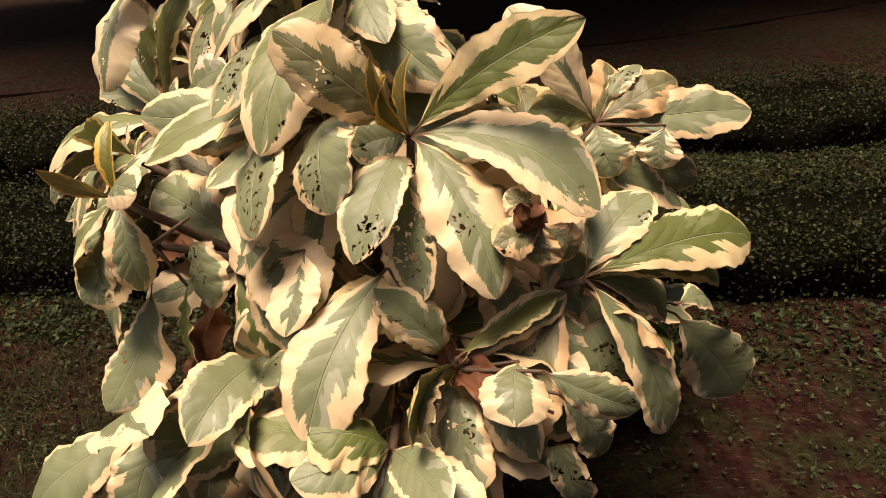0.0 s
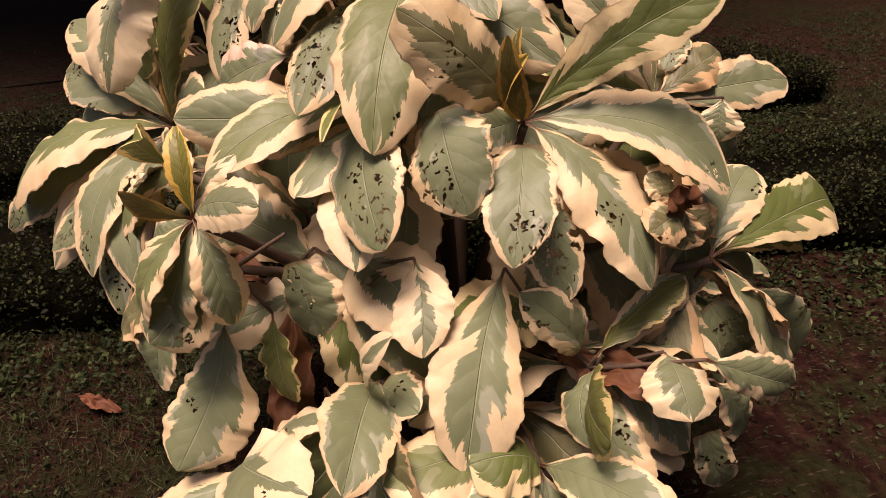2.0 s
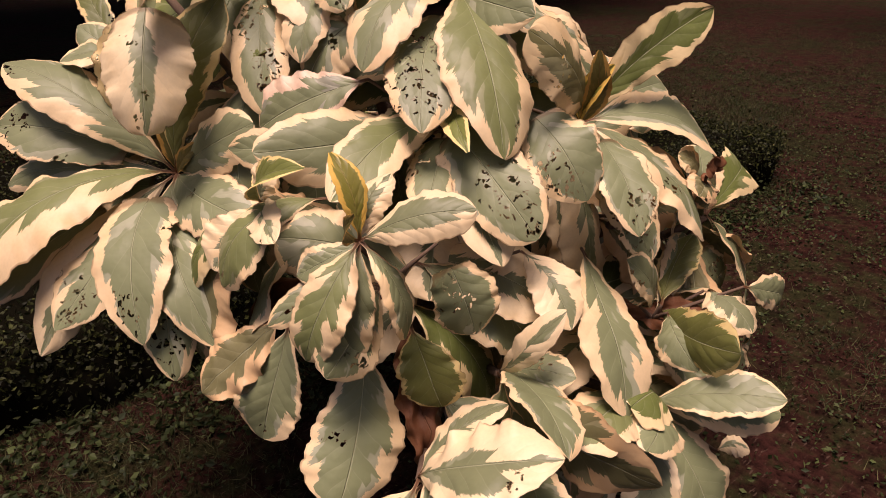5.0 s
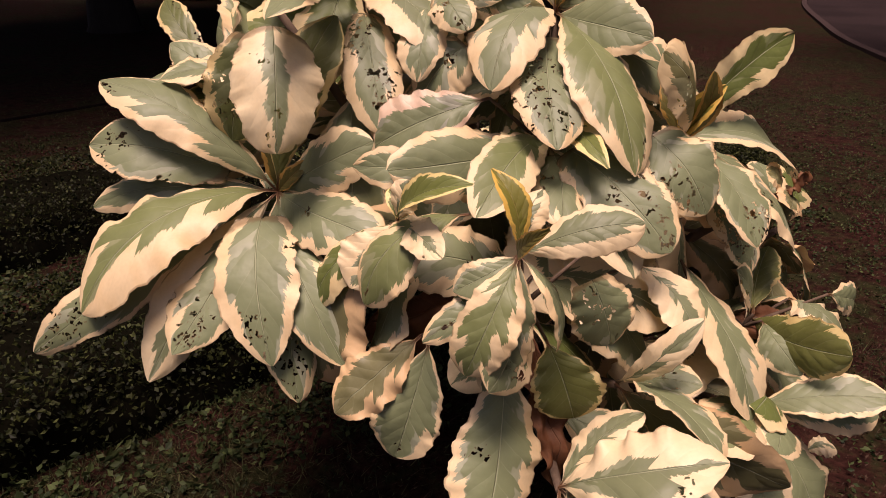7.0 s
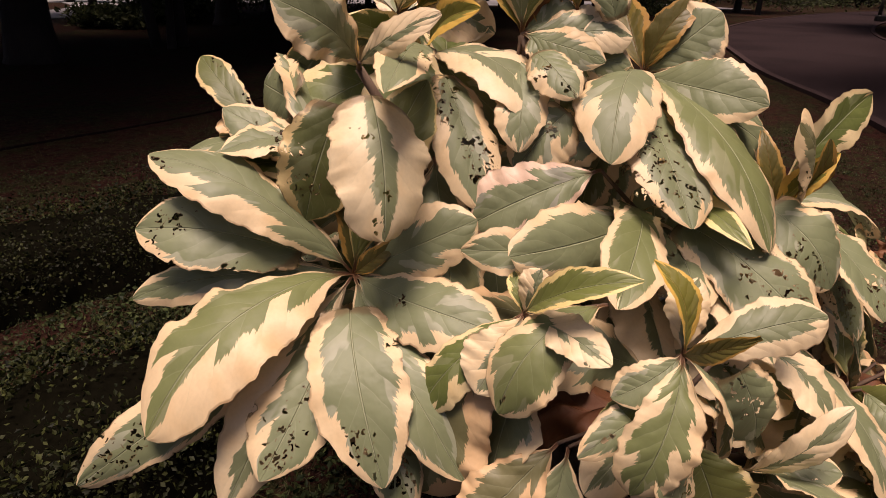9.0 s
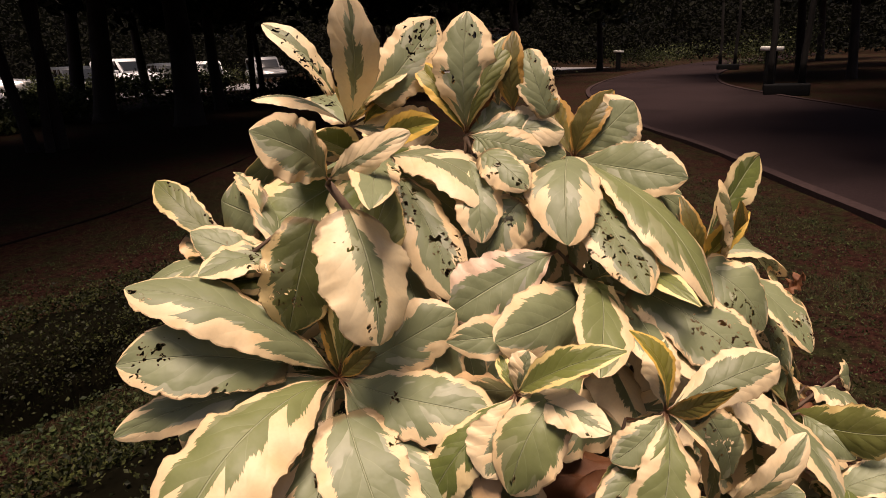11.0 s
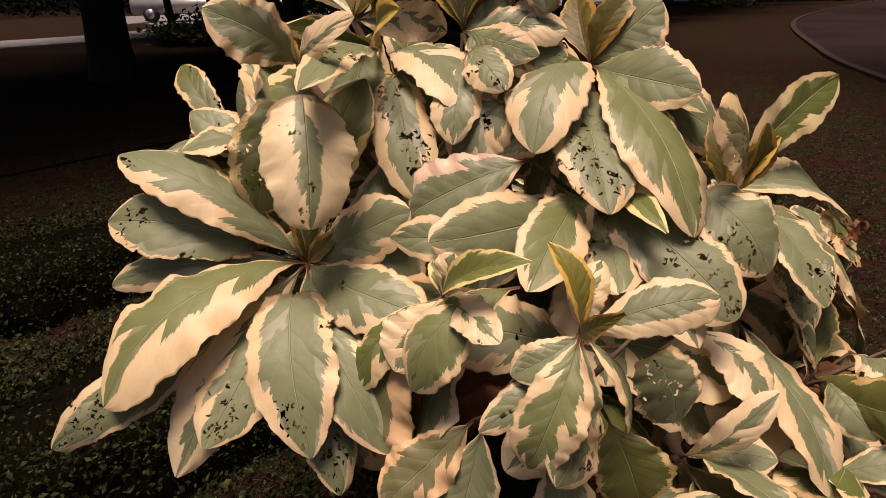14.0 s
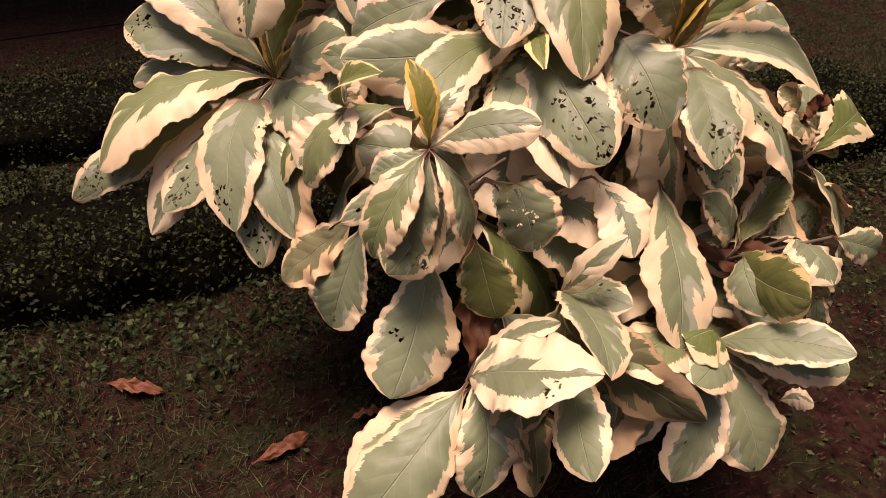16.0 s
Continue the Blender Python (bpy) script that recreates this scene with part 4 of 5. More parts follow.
leaf(R14, "green", 0.231, 210, -45, -19, 0.093, 0.08, at=(0.029, -0.019, -0.011))
leaf(R2, "cream", 0.210, -62, -6, 29, 0.105, 0.09, at=(0.141, 0.111, -0.113))
leaf(R5, "dull", 0.233, -53, -19, 47, 0.108, 0.09, at=(-0.011, 0.142, -0.015))
leaf(R13, "cream", 0.226, -36, 22, 49, 0.101, 0.06, at=(0.032, 0.046, -0.108))
leaf(R19, "dull", 0.234, -5, 3, 42, 0.117, 0.05, at=(-0.077, 0.128, -0.093))
leaf(R8, "dull", 0.231, -127, -47, -5, 0.094, 0.09, at=(-0.025, 0.035, -0.029))
leaf(R6, "dull", 0.232, -200, -60, -29, 0.115, 0.09, at=(-0.005, 0.017, -0.015))
leaf(R15, "plain", 0.260, -98, -70, -6, 0.113, 0.05, at=(0.082, -0.01, -0.221))
leaf(R18, "plain", 0.224, 53, 27, 42, 0.100, 0.10, at=(0.027, -0.025, -0.025))
leaf(R15, "dull", 0.243, -208, 5, -45, 0.103, 0.05, at=(0.11, 0.004, -0.182))
leaf(R11, "green", 0.192, 170, 27, 21, 0.090, 0.09, at=(0.003, -0.01, -0.025))
leaf(R5, "green", 0.236, -21, 18, 39, 0.111, 0.06, at=(0.003, 0.232, -0.002))
leaf(R16, "dull", 0.177, -62, -23, 4, 0.088, 0.05, at=(0.189, 0.143, -0.098))
leaf(R6, "dull", 0.183, -196, 29, -29, 0.077, 0.07, at=(0.152, 0.036, -0.103))
leaf(R12, "plain", 0.238, -49, -19, 44, 0.118, 0.07, at=(0.003, -0.007, -0.125))
leaf(R18, "green", 0.180, 152, 20, -10, 0.083, 0.07, at=(0.108, -0.033, -0.091))
leaf(R13, "cream", 0.232, -132, -29, -17, 0.112, 0.05, at=(0.007, 0.015, -0.065))
leaf(R4, "plain", 0.223, -68, -23, 39, 0.105, 0.08, at=(0.09, 0.093, 0.018))
leaf(R12, "holes", 0.168, -197, -60, -7, 0.077, 0.05, at=(-0.025, 0.004, -0.043))
leaf(R3, "dull", 0.233, -51, 8, 48, 0.110, 0.04, at=(-0.015, 0.085, -0.114))
leaf(R18, "holes", 0.151, 128, 29, -44, 0.063, 0.08, at=(0.054, -0.029, -0.044))
leaf(R7, "cream", 0.231, -132, -36, -21, 0.112, 0.05, at=(-0.057, 0.21, -0.051))
leaf(R4, "dull", 0.208, -90, -40, -23, 0.097, 0.08, at=(0.055, 0.053, -0.005))
leaf(R9, "dull", 0.236, 93, 27, 14, 0.112, 0.05, at=(-0.098, 0.018, -0.071))
leaf(R5, "cream", 0.229, -19, -14, -3, 0.108, 0.10, at=(0.007, 0.103, -0.009))
leaf(R14, "green", 0.226, 161, -19, -31, 0.113, 0.05, at=(0.022, -0.029, -0.059))
leaf(R9, "holes", 0.204, -97, -67, 6, 0.096, 0.04, at=(-0.162, -0.014, -0.15))
leaf(R8, "plain", 0.213, -37, -55, 42, 0.104, 0.09, at=(-0.064, 0.036, -0.026))
leaf(R1, "holes", 0.233, 137, -8, -31, 0.110, 0.08, at=(0.026, 0.002, -0.022))
leaf(R12, "plain", 0.233, -23, -29, -44, 0.114, 0.09, at=(0.015, 0.006, -0.044))
leaf(R18, "plain", 0.207, 124, -9, -9, 0.091, 0.07, at=(0.026, -0.017, -0.016))
leaf(R10, "cream", 0.236, 153, -19, 49, 0.095, 0.05, at=(0.112, -0.026, -0.165))
leaf(R5, "dull", 0.229, -163, -27, 11, 0.095, 0.06, at=(-0.001, 0.053, -0.008))
leaf(R19, "plain", 0.157, 35, -65, -49, 0.077, 0.04, at=(0.007, 0.019, -0.016))
leaf(R12, "plain", 0.181, -45, -11, -41, 0.086, 0.05, at=(0.025, 0.002, -0.04))
leaf(R12, "plain", 0.233, -92, -40, -22, 0.100, 0.06, at=(-0.001, 0.042, -0.153))
leaf(R9, "plain", 0.229, -5, -23, 20, 0.099, 0.06, at=(-0.054, 0.0, -0.052))
leaf(R12, "dull", 0.223, -167, -67, 47, 0.105, 0.05, at=(0.012, 0.031, -0.212))
leaf(R11, "dull", 0.205, 157, 21, -44, 0.103, 0.04, at=(0.08, -0.081, -0.213))
leaf(R16, "cream", 0.192, -170, -13, -44, 0.077, 0.07, at=(0.117, 0.085, -0.077))
leaf(R3, "cream", 0.229, -104, -66, -26, 0.110, 0.07, at=(0.026, 0.039, -0.054))
leaf(R7, "plain", 0.197, -34, -23, 17, 0.098, 0.09, at=(-0.036, 0.054, -0.013))
leaf(R18, "plain", 0.238, 231, -70, 22, 0.111, 0.07, at=(0.143, -0.102, -0.153))
leaf(R14, "green", 0.200, 43, 35, 29, 0.083, 0.05, at=(0.05, -0.058, -0.102))
leaf(R9, "cream", 0.226, 51, 9, -14, 0.110, 0.07, at=(-0.087, 0.023, -0.08))
leaf(R12, "holes", 0.200, -155, -46, 49, 0.087, 0.06, at=(0.012, 0.028, -0.052))
leaf(R18, "dull", 0.180, 103, 20, -24, 0.081, 0.05, at=(0.063, -0.004, -0.052))
leaf(R8, "dull", 0.178, -9, -35, -29, 0.082, 0.04, at=(-0.015, 0.014, -0.013))
leaf(R14, "holes", 0.181, 64, 28, -8, 0.088, 0.06, at=(0.028, 0.007, -0.034))
leaf(R18, "holes", 0.198, 143, -20, -45, 0.098, 0.10, at=(0.079, -0.05, -0.052))
leaf(R13, "holes", 0.214, -214, -70, 27, 0.105, 0.04, at=(0.027, 0.04, -0.119))
leaf(R7, "dull", 0.197, -164, -29, 5, 0.082, 0.07, at=(-0.052, 0.187, -0.016))
leaf(R13, "cream", 0.214, -103, -41, 14, 0.087, 0.06, at=(0.007, 0.002, -0.038))
leaf(R9, "dull", 0.190, 61, 35, 47, 0.077, 0.10, at=(-0.031, -0.01, -0.035))
leaf(R6, "plain", 0.208, -171, -54, 28, 0.094, 0.06, at=(0.043, -0.002, -0.046))
leaf(R12, "plain", 0.239, -37, -4, -8, 0.100, 0.07, at=(0.008, 0.006, -0.087))
leaf(R7, "plain", 0.216, -5, -16, -39, 0.108, 0.10, at=(-0.017, 0.015, 0.016))
leaf(R7, "plain", 0.220, -13, -32, 16, 0.108, 0.07, at=(-0.014, 0.06, -0.008))
leaf(R14, "plain", 0.226, 38, 25, -10, 0.092, 0.04, at=(0.073, -0.05, -0.139))
leaf(R5, "plain", 0.226, -113, -59, 29, 0.111, 0.05, at=(-0.005, 0.145, 0.004))
leaf(R12, "holes", 0.228, -95, -33, 43, 0.094, 0.09, at=(0.019, 0.013, -0.158))
leaf(R17, "green", 0.165, -193, 30, 1, 0.070, 0.08, at=(0.141, 0.193, -0.003))
leaf(R3, "holes", 0.192, -4, 31, 41, 0.079, 0.08, at=(-0.029, 0.049, -0.084))
leaf(R18, "dull", 0.198, 128, 27, 32, 0.090, 0.09, at=(0.083, -0.054, -0.092))
leaf(R1, "plain", 0.228, 172, -68, 33, 0.109, 0.06, at=(0.063, -0.025, -0.046))
leaf(R7, "dull", 0.232, -24, 31, 9, 0.102, 0.06, at=(-0.06, 0.225, -0.041))
leaf(R15, "holes", 0.225, -152, -45, -13, 0.103, 0.05, at=(0.089, 0.007, -0.2))
leaf(R12, "plain", 0.233, -204, -9, -22, 0.104, 0.05, at=(0.006, 0.011, -0.085))
leaf(R7, "cream", 0.214, -34, 2, 41, 0.090, 0.05, at=(-0.007, 0.108, -0.025))
leaf(R1, "dull", 0.202, 186, -42, -30, 0.083, 0.05, at=(0.074, -0.035, -0.058))
leaf(R7, "green", 0.206, -159, 32, -24, 0.102, 0.07, at=(0.004, 0.089, -0.018))
leaf(R5, "holes", 0.192, -35, -1, 38, 0.089, 0.07, at=(0.024, 0.143, 0.007))
leaf(R13, "plain", 0.202, -152, -70, -40, 0.093, 0.05, at=(0.022, 0.039, -0.128))
leaf(R14, "plain", 0.205, 135, -11, 44, 0.087, 0.08, at=(0.032, -0.017, -0.032))
leaf(R7, "dry", 0.209, -63, 9, 18, 0.048, 0.07, at=(-0.031, 0.103, -0.022))
B1 = branch((-0.289, 1.46, 0.6))
leaf(B1, "plain", 0.178, 103, -56, 0, 0.082, 0.07)
leaf(B1, "green", 0.145, 240, -32, 0, 0.075, 0.09)
leaf(B1, "green", 0.163, 18, -14, 0, 0.076, 0.06)
leaf(B1, "green", 0.230, 155, 38, 0, 0.116, 0.07)
leaf(B1, "plain", 0.189, 293, -33, 0, 0.092, 0.09)
leaf(B1, "green", 0.196, 70, -30, 0, 0.087, 0.07)
leaf(B1, "plain", 0.146, 208, 2, 0, 0.071, 0.04)
leaf(B1, "holes", 0.163, 345, 30, 0, 0.083, 0.08)
leaf(B1, "plain", 0.142, 123, 1, 0, 0.070, 0.05)
B2 = branch((0.157, 0.939, 0.551))
leaf(B2, "cream", 0.164, 348, -4, 0, 0.074, 0.07)
leaf(B2, "cream", 0.191, 126, 25, 0, 0.090, 0.09)
leaf(B2, "plain", 0.164, 316, 7, 0, 0.081, 0.08)
leaf(B2, "plain", 0.204, 8, -12, 0, 0.093, 0.06)
leaf(B2, "cream", 0.159, 146, 25, 0, 0.073, 0.05)
leaf(B2, "green", 0.234, 61, 11, 0, 0.122, 0.08)
leaf(B2, "holes", 0.180, 251, -11, 0, 0.076, 0.04)
leaf(B2, "green", 0.173, 166, 34, 0, 0.090, 0.05)
leaf(B2, "plain", 0.222, 303, -47, 0, 0.097, 0.08)
B3 = branch((-0.025, 1.174, 0.812))
leaf(B3, "cream", 0.193, 298, -50, 0, 0.086, 0.08)
leaf(B3, "plain", 0.168, 213, 1, 0, 0.078, 0.05)
leaf(B3, "green", 0.233, 128, -36, 0, 0.118, 0.09)
leaf(B3, "plain", 0.185, 266, 1, 0, 0.090, 0.04)
leaf(B3, "plain", 0.199, 181, -5, 0, 0.098, 0.08)
leaf(B3, "green", 0.209, 318, -25, 0, 0.102, 0.07)
leaf(B3, "plain", 0.144, 96, -35, 0, 0.063, 0.08)
leaf(B3, "plain", 0.160, 233, -45, 0, 0.068, 0.06)
leaf(B3, "plain", 0.177, 148, -36, 0, 0.082, 0.04)
B4 = branch((-0.142, 1.475, 0.863))
leaf(B4, "cream", 0.174, 135, -11, 0, 0.087, 0.08)
leaf(B4, "cream", 0.227, 273, -18, 0, 0.107, 0.10)
leaf(B4, "holes", 0.193, 50, -9, 0, 0.087, 0.05)
leaf(B4, "plain", 0.145, 188, 2, 0, 0.062, 0.08)
leaf(B4, "cream", 0.196, 103, -33, 0, 0.092, 0.09)
leaf(B4, "holes", 0.213, 240, -18, 0, 0.101, 0.10)
leaf(B4, "plain", 0.189, 18, 7, 0, 0.091, 0.05)
leaf(B4, "plain", 0.195, 155, -43, 0, 0.095, 0.04)
leaf(B4, "plain", 0.239, 293, -21, 0, 0.118, 0.06)
B5 = branch((-0.322, 1.235, 0.555))
leaf(B5, "plain", 0.156, 232, 30, 0, 0.076, 0.07)
leaf(B5, "green", 0.190, 147, 16, 0, 0.090, 0.05)
leaf(B5, "plain", 0.160, 62, 34, 0, 0.079, 0.05)
leaf(B5, "plain", 0.229, 29, 9, 0, 0.102, 0.09)
leaf(B5, "holes", 0.232, 167, 11, 0, 0.100, 0.04)
leaf(B5, "plain", 0.203, 82, -11, 0, 0.095, 0.10)
leaf(B5, "plain", 0.179, 357, 1, 0, 0.092, 0.10)
leaf(B5, "green", 0.235, 102, -7, 0, 0.101, 0.09)
leaf(B5, "plain", 0.235, 292, 32, 0, 0.100, 0.09)
B6 = branch((-0.056, 1.242, 0.531))
leaf(B6, "cream", 0.179, 44, -3, 0, 0.087, 0.09)
leaf(B6, "green", 0.174, 182, -5, 0, 0.081, 0.09)
leaf(B6, "plain", 0.196, 97, -25, 0, 0.094, 0.08)
leaf(B6, "holes", 0.220, 234, 8, 0, 0.098, 0.06)
leaf(B6, "holes", 0.229, 12, -38, 0, 0.107, 0.10)
leaf(B6, "cream", 0.154, 149, 37, 0, 0.077, 0.10)
leaf(B6, "plain", 0.191, 64, -25, 0, 0.085, 0.10)
leaf(B6, "plain", 0.141, 339, 24, 0, 0.073, 0.04)
leaf(B6, "cream", 0.208, 117, 7, 0, 0.091, 0.05)
B7 = branch((0.007, 1.442, 0.625))
leaf(B7, "green", 0.205, 187, -43, 0, 0.098, 0.06)
leaf(B7, "green", 0.159, 324, 36, 0, 0.069, 0.06)
leaf(B7, "cream", 0.173, 102, -35, 0, 0.080, 0.07)
leaf(B7, "plain", 0.211, 239, -22, 0, 0.106, 0.06)
leaf(B7, "cream", 0.231, 17, -60, 0, 0.099, 0.07)
leaf(B7, "green", 0.189, 154, -12, 0, 0.087, 0.07)
leaf(B7, "cream", 0.213, 292, -45, 0, 0.107, 0.05)
leaf(B7, "cream", 0.156, 69, -18, 0, 0.074, 0.04)
leaf(B7, "plain", 0.234, 207, -50, 0, 0.118, 0.05)
B8 = branch((-0.268, 1.32, 0.768))
leaf(B8, "green", 0.151, 141, -28, 0, 0.064, 0.04)
leaf(B8, "holes", 0.159, 279, 15, 0, 0.082, 0.08)
leaf(B8, "holes", 0.198, 56, -20, 0, 0.101, 0.10)
leaf(B8, "plain", 0.141, 194, -13, 0, 0.062, 0.06)
leaf(B8, "cream", 0.155, 331, -28, 0, 0.070, 0.10)
leaf(B8, "green", 0.178, 109, 20, 0, 0.081, 0.09)
leaf(B8, "cream", 0.193, 246, -44, 0, 0.100, 0.05)
leaf(B8, "green", 0.224, 24, -22, 0, 0.112, 0.09)
leaf(B8, "plain", 0.194, 161, -18, 0, 0.092, 0.04)
B9 = branch((0.33, 1.173, 0.497))
leaf(B9, "green", 0.218, 301, -23, 0, 0.110, 0.07)
leaf(B9, "holes", 0.155, 78, 28, 0, 0.079, 0.09)
leaf(B9, "plain", 0.153, 353, -12, 0, 0.074, 0.09)
leaf(B9, "green", 0.197, 131, -38, 0, 0.087, 0.07)
leaf(B9, "cream", 0.230, 268, -5, 0, 0.110, 0.08)
leaf(B9, "plain", 0.213, 46, -26, 0, 0.110, 0.10)
leaf(B9, "holes", 0.151, 183, -10, 0, 0.067, 0.04)
leaf(B9, "plain", 0.181, 321, -49, 0, 0.089, 0.10)
leaf(B9, "plain", 0.151, 98, 22, 0, 0.066, 0.04)
B10 = branch((0.203, 1.322, 0.58))
leaf(B10, "holes", 0.195, 194, -40, 0, 0.094, 0.06)
leaf(B10, "plain", 0.200, 332, -10, 0, 0.099, 0.07)
leaf(B10, "cream", 0.186, 109, -35, 0, 0.080, 0.08)
leaf(B10, "cream", 0.144, 247, -16, 0, 0.061, 0.06)
leaf(B10, "green", 0.230, 24, -54, 0, 0.113, 0.07)
leaf(B10, "holes", 0.220, 162, 9, 0, 0.096, 0.07)
leaf(B10, "plain", 0.198, 299, -35, 0, 0.100, 0.06)
leaf(B10, "plain", 0.153, 77, 6, 0, 0.065, 0.05)
leaf(B10, "cream", 0.216, 214, -58, 0, 0.110, 0.07)
B11 = branch((0.283, 1.075, 0.306))
leaf(B11, "green", 0.187, 301, -11, 0, 0.088, 0.09)
leaf(B11, "holes", 0.217, 216, -41, 0, 0.104, 0.07)
leaf(B11, "plain", 0.197, 353, 4, 0, 0.085, 0.06)
leaf(B11, "plain", 0.238, 131, -52, 0, 0.117, 0.06)
leaf(B11, "green", 0.196, 268, 11, 0, 0.087, 0.09)
leaf(B11, "cream", 0.198, 46, -49, 0, 0.084, 0.09)
leaf(B11, "plain", 0.174, 183, -33, 0, 0.083, 0.06)
leaf(B11, "holes", 0.185, 321, 5, 0, 0.083, 0.07)
leaf(B11, "cream", 0.144, 236, -27, 0, 0.062, 0.08)


# ---- fallen leaves ----
def fallen_leaf(x, y, length, heading, turn, seed):
    mesh = leaf_mesh("fallen", length, length * 0.24, 0.16, seed)
    mesh.name = "fallen_leaf"
    ob = new("fallen_leaf", mesh)
    ob.matrix_basis = Matrix.Translation((x, y, height(x, y) + 0.018)) @ Matrix.Rotation(radians(heading), 4, "Z") @ Matrix.Rotation(radians(turn), 4, "X")
    tagged(ob, "curled reddish brown dry leaf lying on the grass", "fallen leaf", "fallen leaves")


fallen_leaf(-0.94, 1.37, 0.13, -35, 14, 3)
fallen_leaf(-0.51, 1.02, 0.09, -10, -12, 5)
fallen_leaf(-0.70, 1.01, 0.12, 12, 20, 8)
fallen_leaf(1.24, 1.32, 0.09, 60, 10, 9)


# ---- trees ----
def tree(x, y, radius, tall, lean, seed, leaves=5400, low=2.6, over=(0.0, 0.0)):
    """A bare dark trunk, forked limbs and a crown of loose leaf clumps. over: how far the unseen crown is pushed to one
    side to shade the lawn.
    """
    r = random.Random(seed)
    g = np.random.default_rng(seed)
    t = base("tree", x, y)
    tagged(t, "tall shade tree with a dark bare trunk", "tree", "park trees")
    bm = bmesh.new()
    top = Vector((x + lean[0], y + lean[1], tall * 0.62))
    trunk = [Vector((x, y, -0.1)).lerp(top, s) + Vector((0.08 * math.sin(5 * s + seed), 0.08 * math.cos(4 * s + seed), 0)) for s in (0, 0.03, 0.1, 0.25, 0.45, 0.7, 1.0)]
    tube(bm, trunk, [radius * k for k in (1.5, 1.2, 1.02, 0.92, 0.82, 0.66, 0.42)], 12)
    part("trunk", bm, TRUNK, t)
    pts = []
    for k in range(7):
        a = 6.28 * k / 7 + r.uniform(-0.4, 0.4)
        root = trunk[-3].lerp(trunk[-1], r.random())
        end = root + Vector((math.cos(a) * r.uniform(1.6, 4.0) + over[0], math.sin(a) * r.uniform(1.6, 4.0) + over[1], r.uniform(0.6, tall * 0.36)))
        bm = bmesh.new()
        tube(bm, bent(root, end, 0.4, 5), [radius * 0.36 * (1 - 0.16 * q) for q in range(6)], 7)
        part("limb", bm, TRUNK, t)
        for _ in range(7):
            c = root.lerp(end, r.uniform(0.45, 1.1)) + Vector((r.gauss(0, 0.7), r.gauss(0, 0.7), r.gauss(0, 0.5)))
            c.z = max(low, c.z)
            size = r.uniform(0.35, 0.8)
            pts.append(g.normal(size=(leaves // 49, 3)) * size * np.array([1, 1, 0.6]) + np.array(c))
    cloud = np.concatenate(pts)
    cloud[:, 2] = np.maximum(cloud[:, 2], low * 0.9)
    v, f = scatter_leaves(cloud, 0.24, g, 0.8)
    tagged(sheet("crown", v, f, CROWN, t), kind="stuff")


tree(1.75, 10.0, 0.27, 9.0, (0.1, 0.2), 11, 6000, 2.9, (-0.5, -2.8))
tree(7.4, 15.1, 0.24, 9.0, (0.5, 0.3), 12)
tree(7.15, 11.8, 0.26, 9.0, (0.1, 0.2), 13, 8000, 2.9, (-1.6, -3.0))
tree(3.95, 10.8, 0.10, 7.5, (0.15, 0.1), 14, 2500, 2.9, (-0.5, -2.4))
tree(3.65, 11.0, 0.08, 7.0, (-0.05, 0.2), 15, 1500)
tree(4.2, 11.1, 0.07, 7.0, (0.15, 0.0), 35, 1500)
tree(3.85, 10.6, 0.06, 6.5, (0.1, -0.3), 36, 1500)
tree(10.5, 15.0, 0.15, 9.0, (0.3, 0.2), 16)
tree(12.5, 11.5, 0.16, 9.0, (0.2, 0.4), 17)
tree(9.5, 20.0, 0.20, 10.0, (0.4, 0.0), 18)
tree(16.0, 15.5, 0.20, 10.0, (0.4, 0.0), 19)
tree(19.0, 12.5, 0.18, 9.5, (0.1, 0.3), 20)
tree(26.0, 13.5, 0.22, 9.5, (0.1, 0.3), 21)
tree(20.0, 0.6, 0.12, 8.5, (0.2, 0.1), 22)
tree(23.5, 2.0, 0.14, 8.5, (-0.2, 0.1), 23)
tree(-2.5, 11.5, 0.24, 9.0, (0.2, 0.2), 24, 9000, 2.9, (0.0, -3.4))
tree(-6.5, 12.5, 0.26, 9.0, (0.2, 0.2), 25, 8000, 2.9, (0.0, -3.4))
tree(29.0, -1.0, 0.20, 9.0, (0.2, 0.2), 26)
tree(0.2, 16.0, 0.24, 9.5, (0.2, 0.2), 27, 1500)
tree(13.0, 22.0, 0.16, 9.5, (0.2, 0.2), 28)
# The next five trees stand out of view, added to shade path and lawn.
tree(4.7, -3.4, 0.24, 8.0, (0.2, 0.7), 29)
tree(7.2, -2.7, 0.22, 8.0, (0.0, 0.8), 45, 9000)
tree(9.5, -2.6, 0.24, 9.0, (0.2, 0.4), 30)
tree(14.0, -2.6, 0.24, 9.5, (0.3, 0.5), 31)
tree(2.6, -5.8, 0.26, 9.0, (0.3, 0.1), 32)
tree(-3.0, 15.0, 0.24, 9.0, (0.3, 0.1), 33, 1500)
tree(5.6, 18.5, 0.10, 9.0, (0.1, 0.1), 34)
tree(14.5, 18.0, 0.11, 9.0, (0.1, 0.1), 37)
tree(22.0, 18.0, 0.13, 9.0, (0.1, 0.1), 38)
tree(17.5, 21.0, 0.12, 9.0, (-0.1, 0.1), 39)
tree(33.0, 12.0, 0.16, 9.5, (0.1, 0.1), 40)
tree(38.0, 2.0, 0.18, 9.5, (0.1, 0.1), 41)
tree(31.0, 18.2, 0.14, 9.5, (0.1, 0.1), 43)
tree(27.5, 16.6, 0.12, 9.0, (-0.1, 0.2), 44)
tree(30.0, 19.0, 0.16, 9.5, (0.1, 0.1), 42)


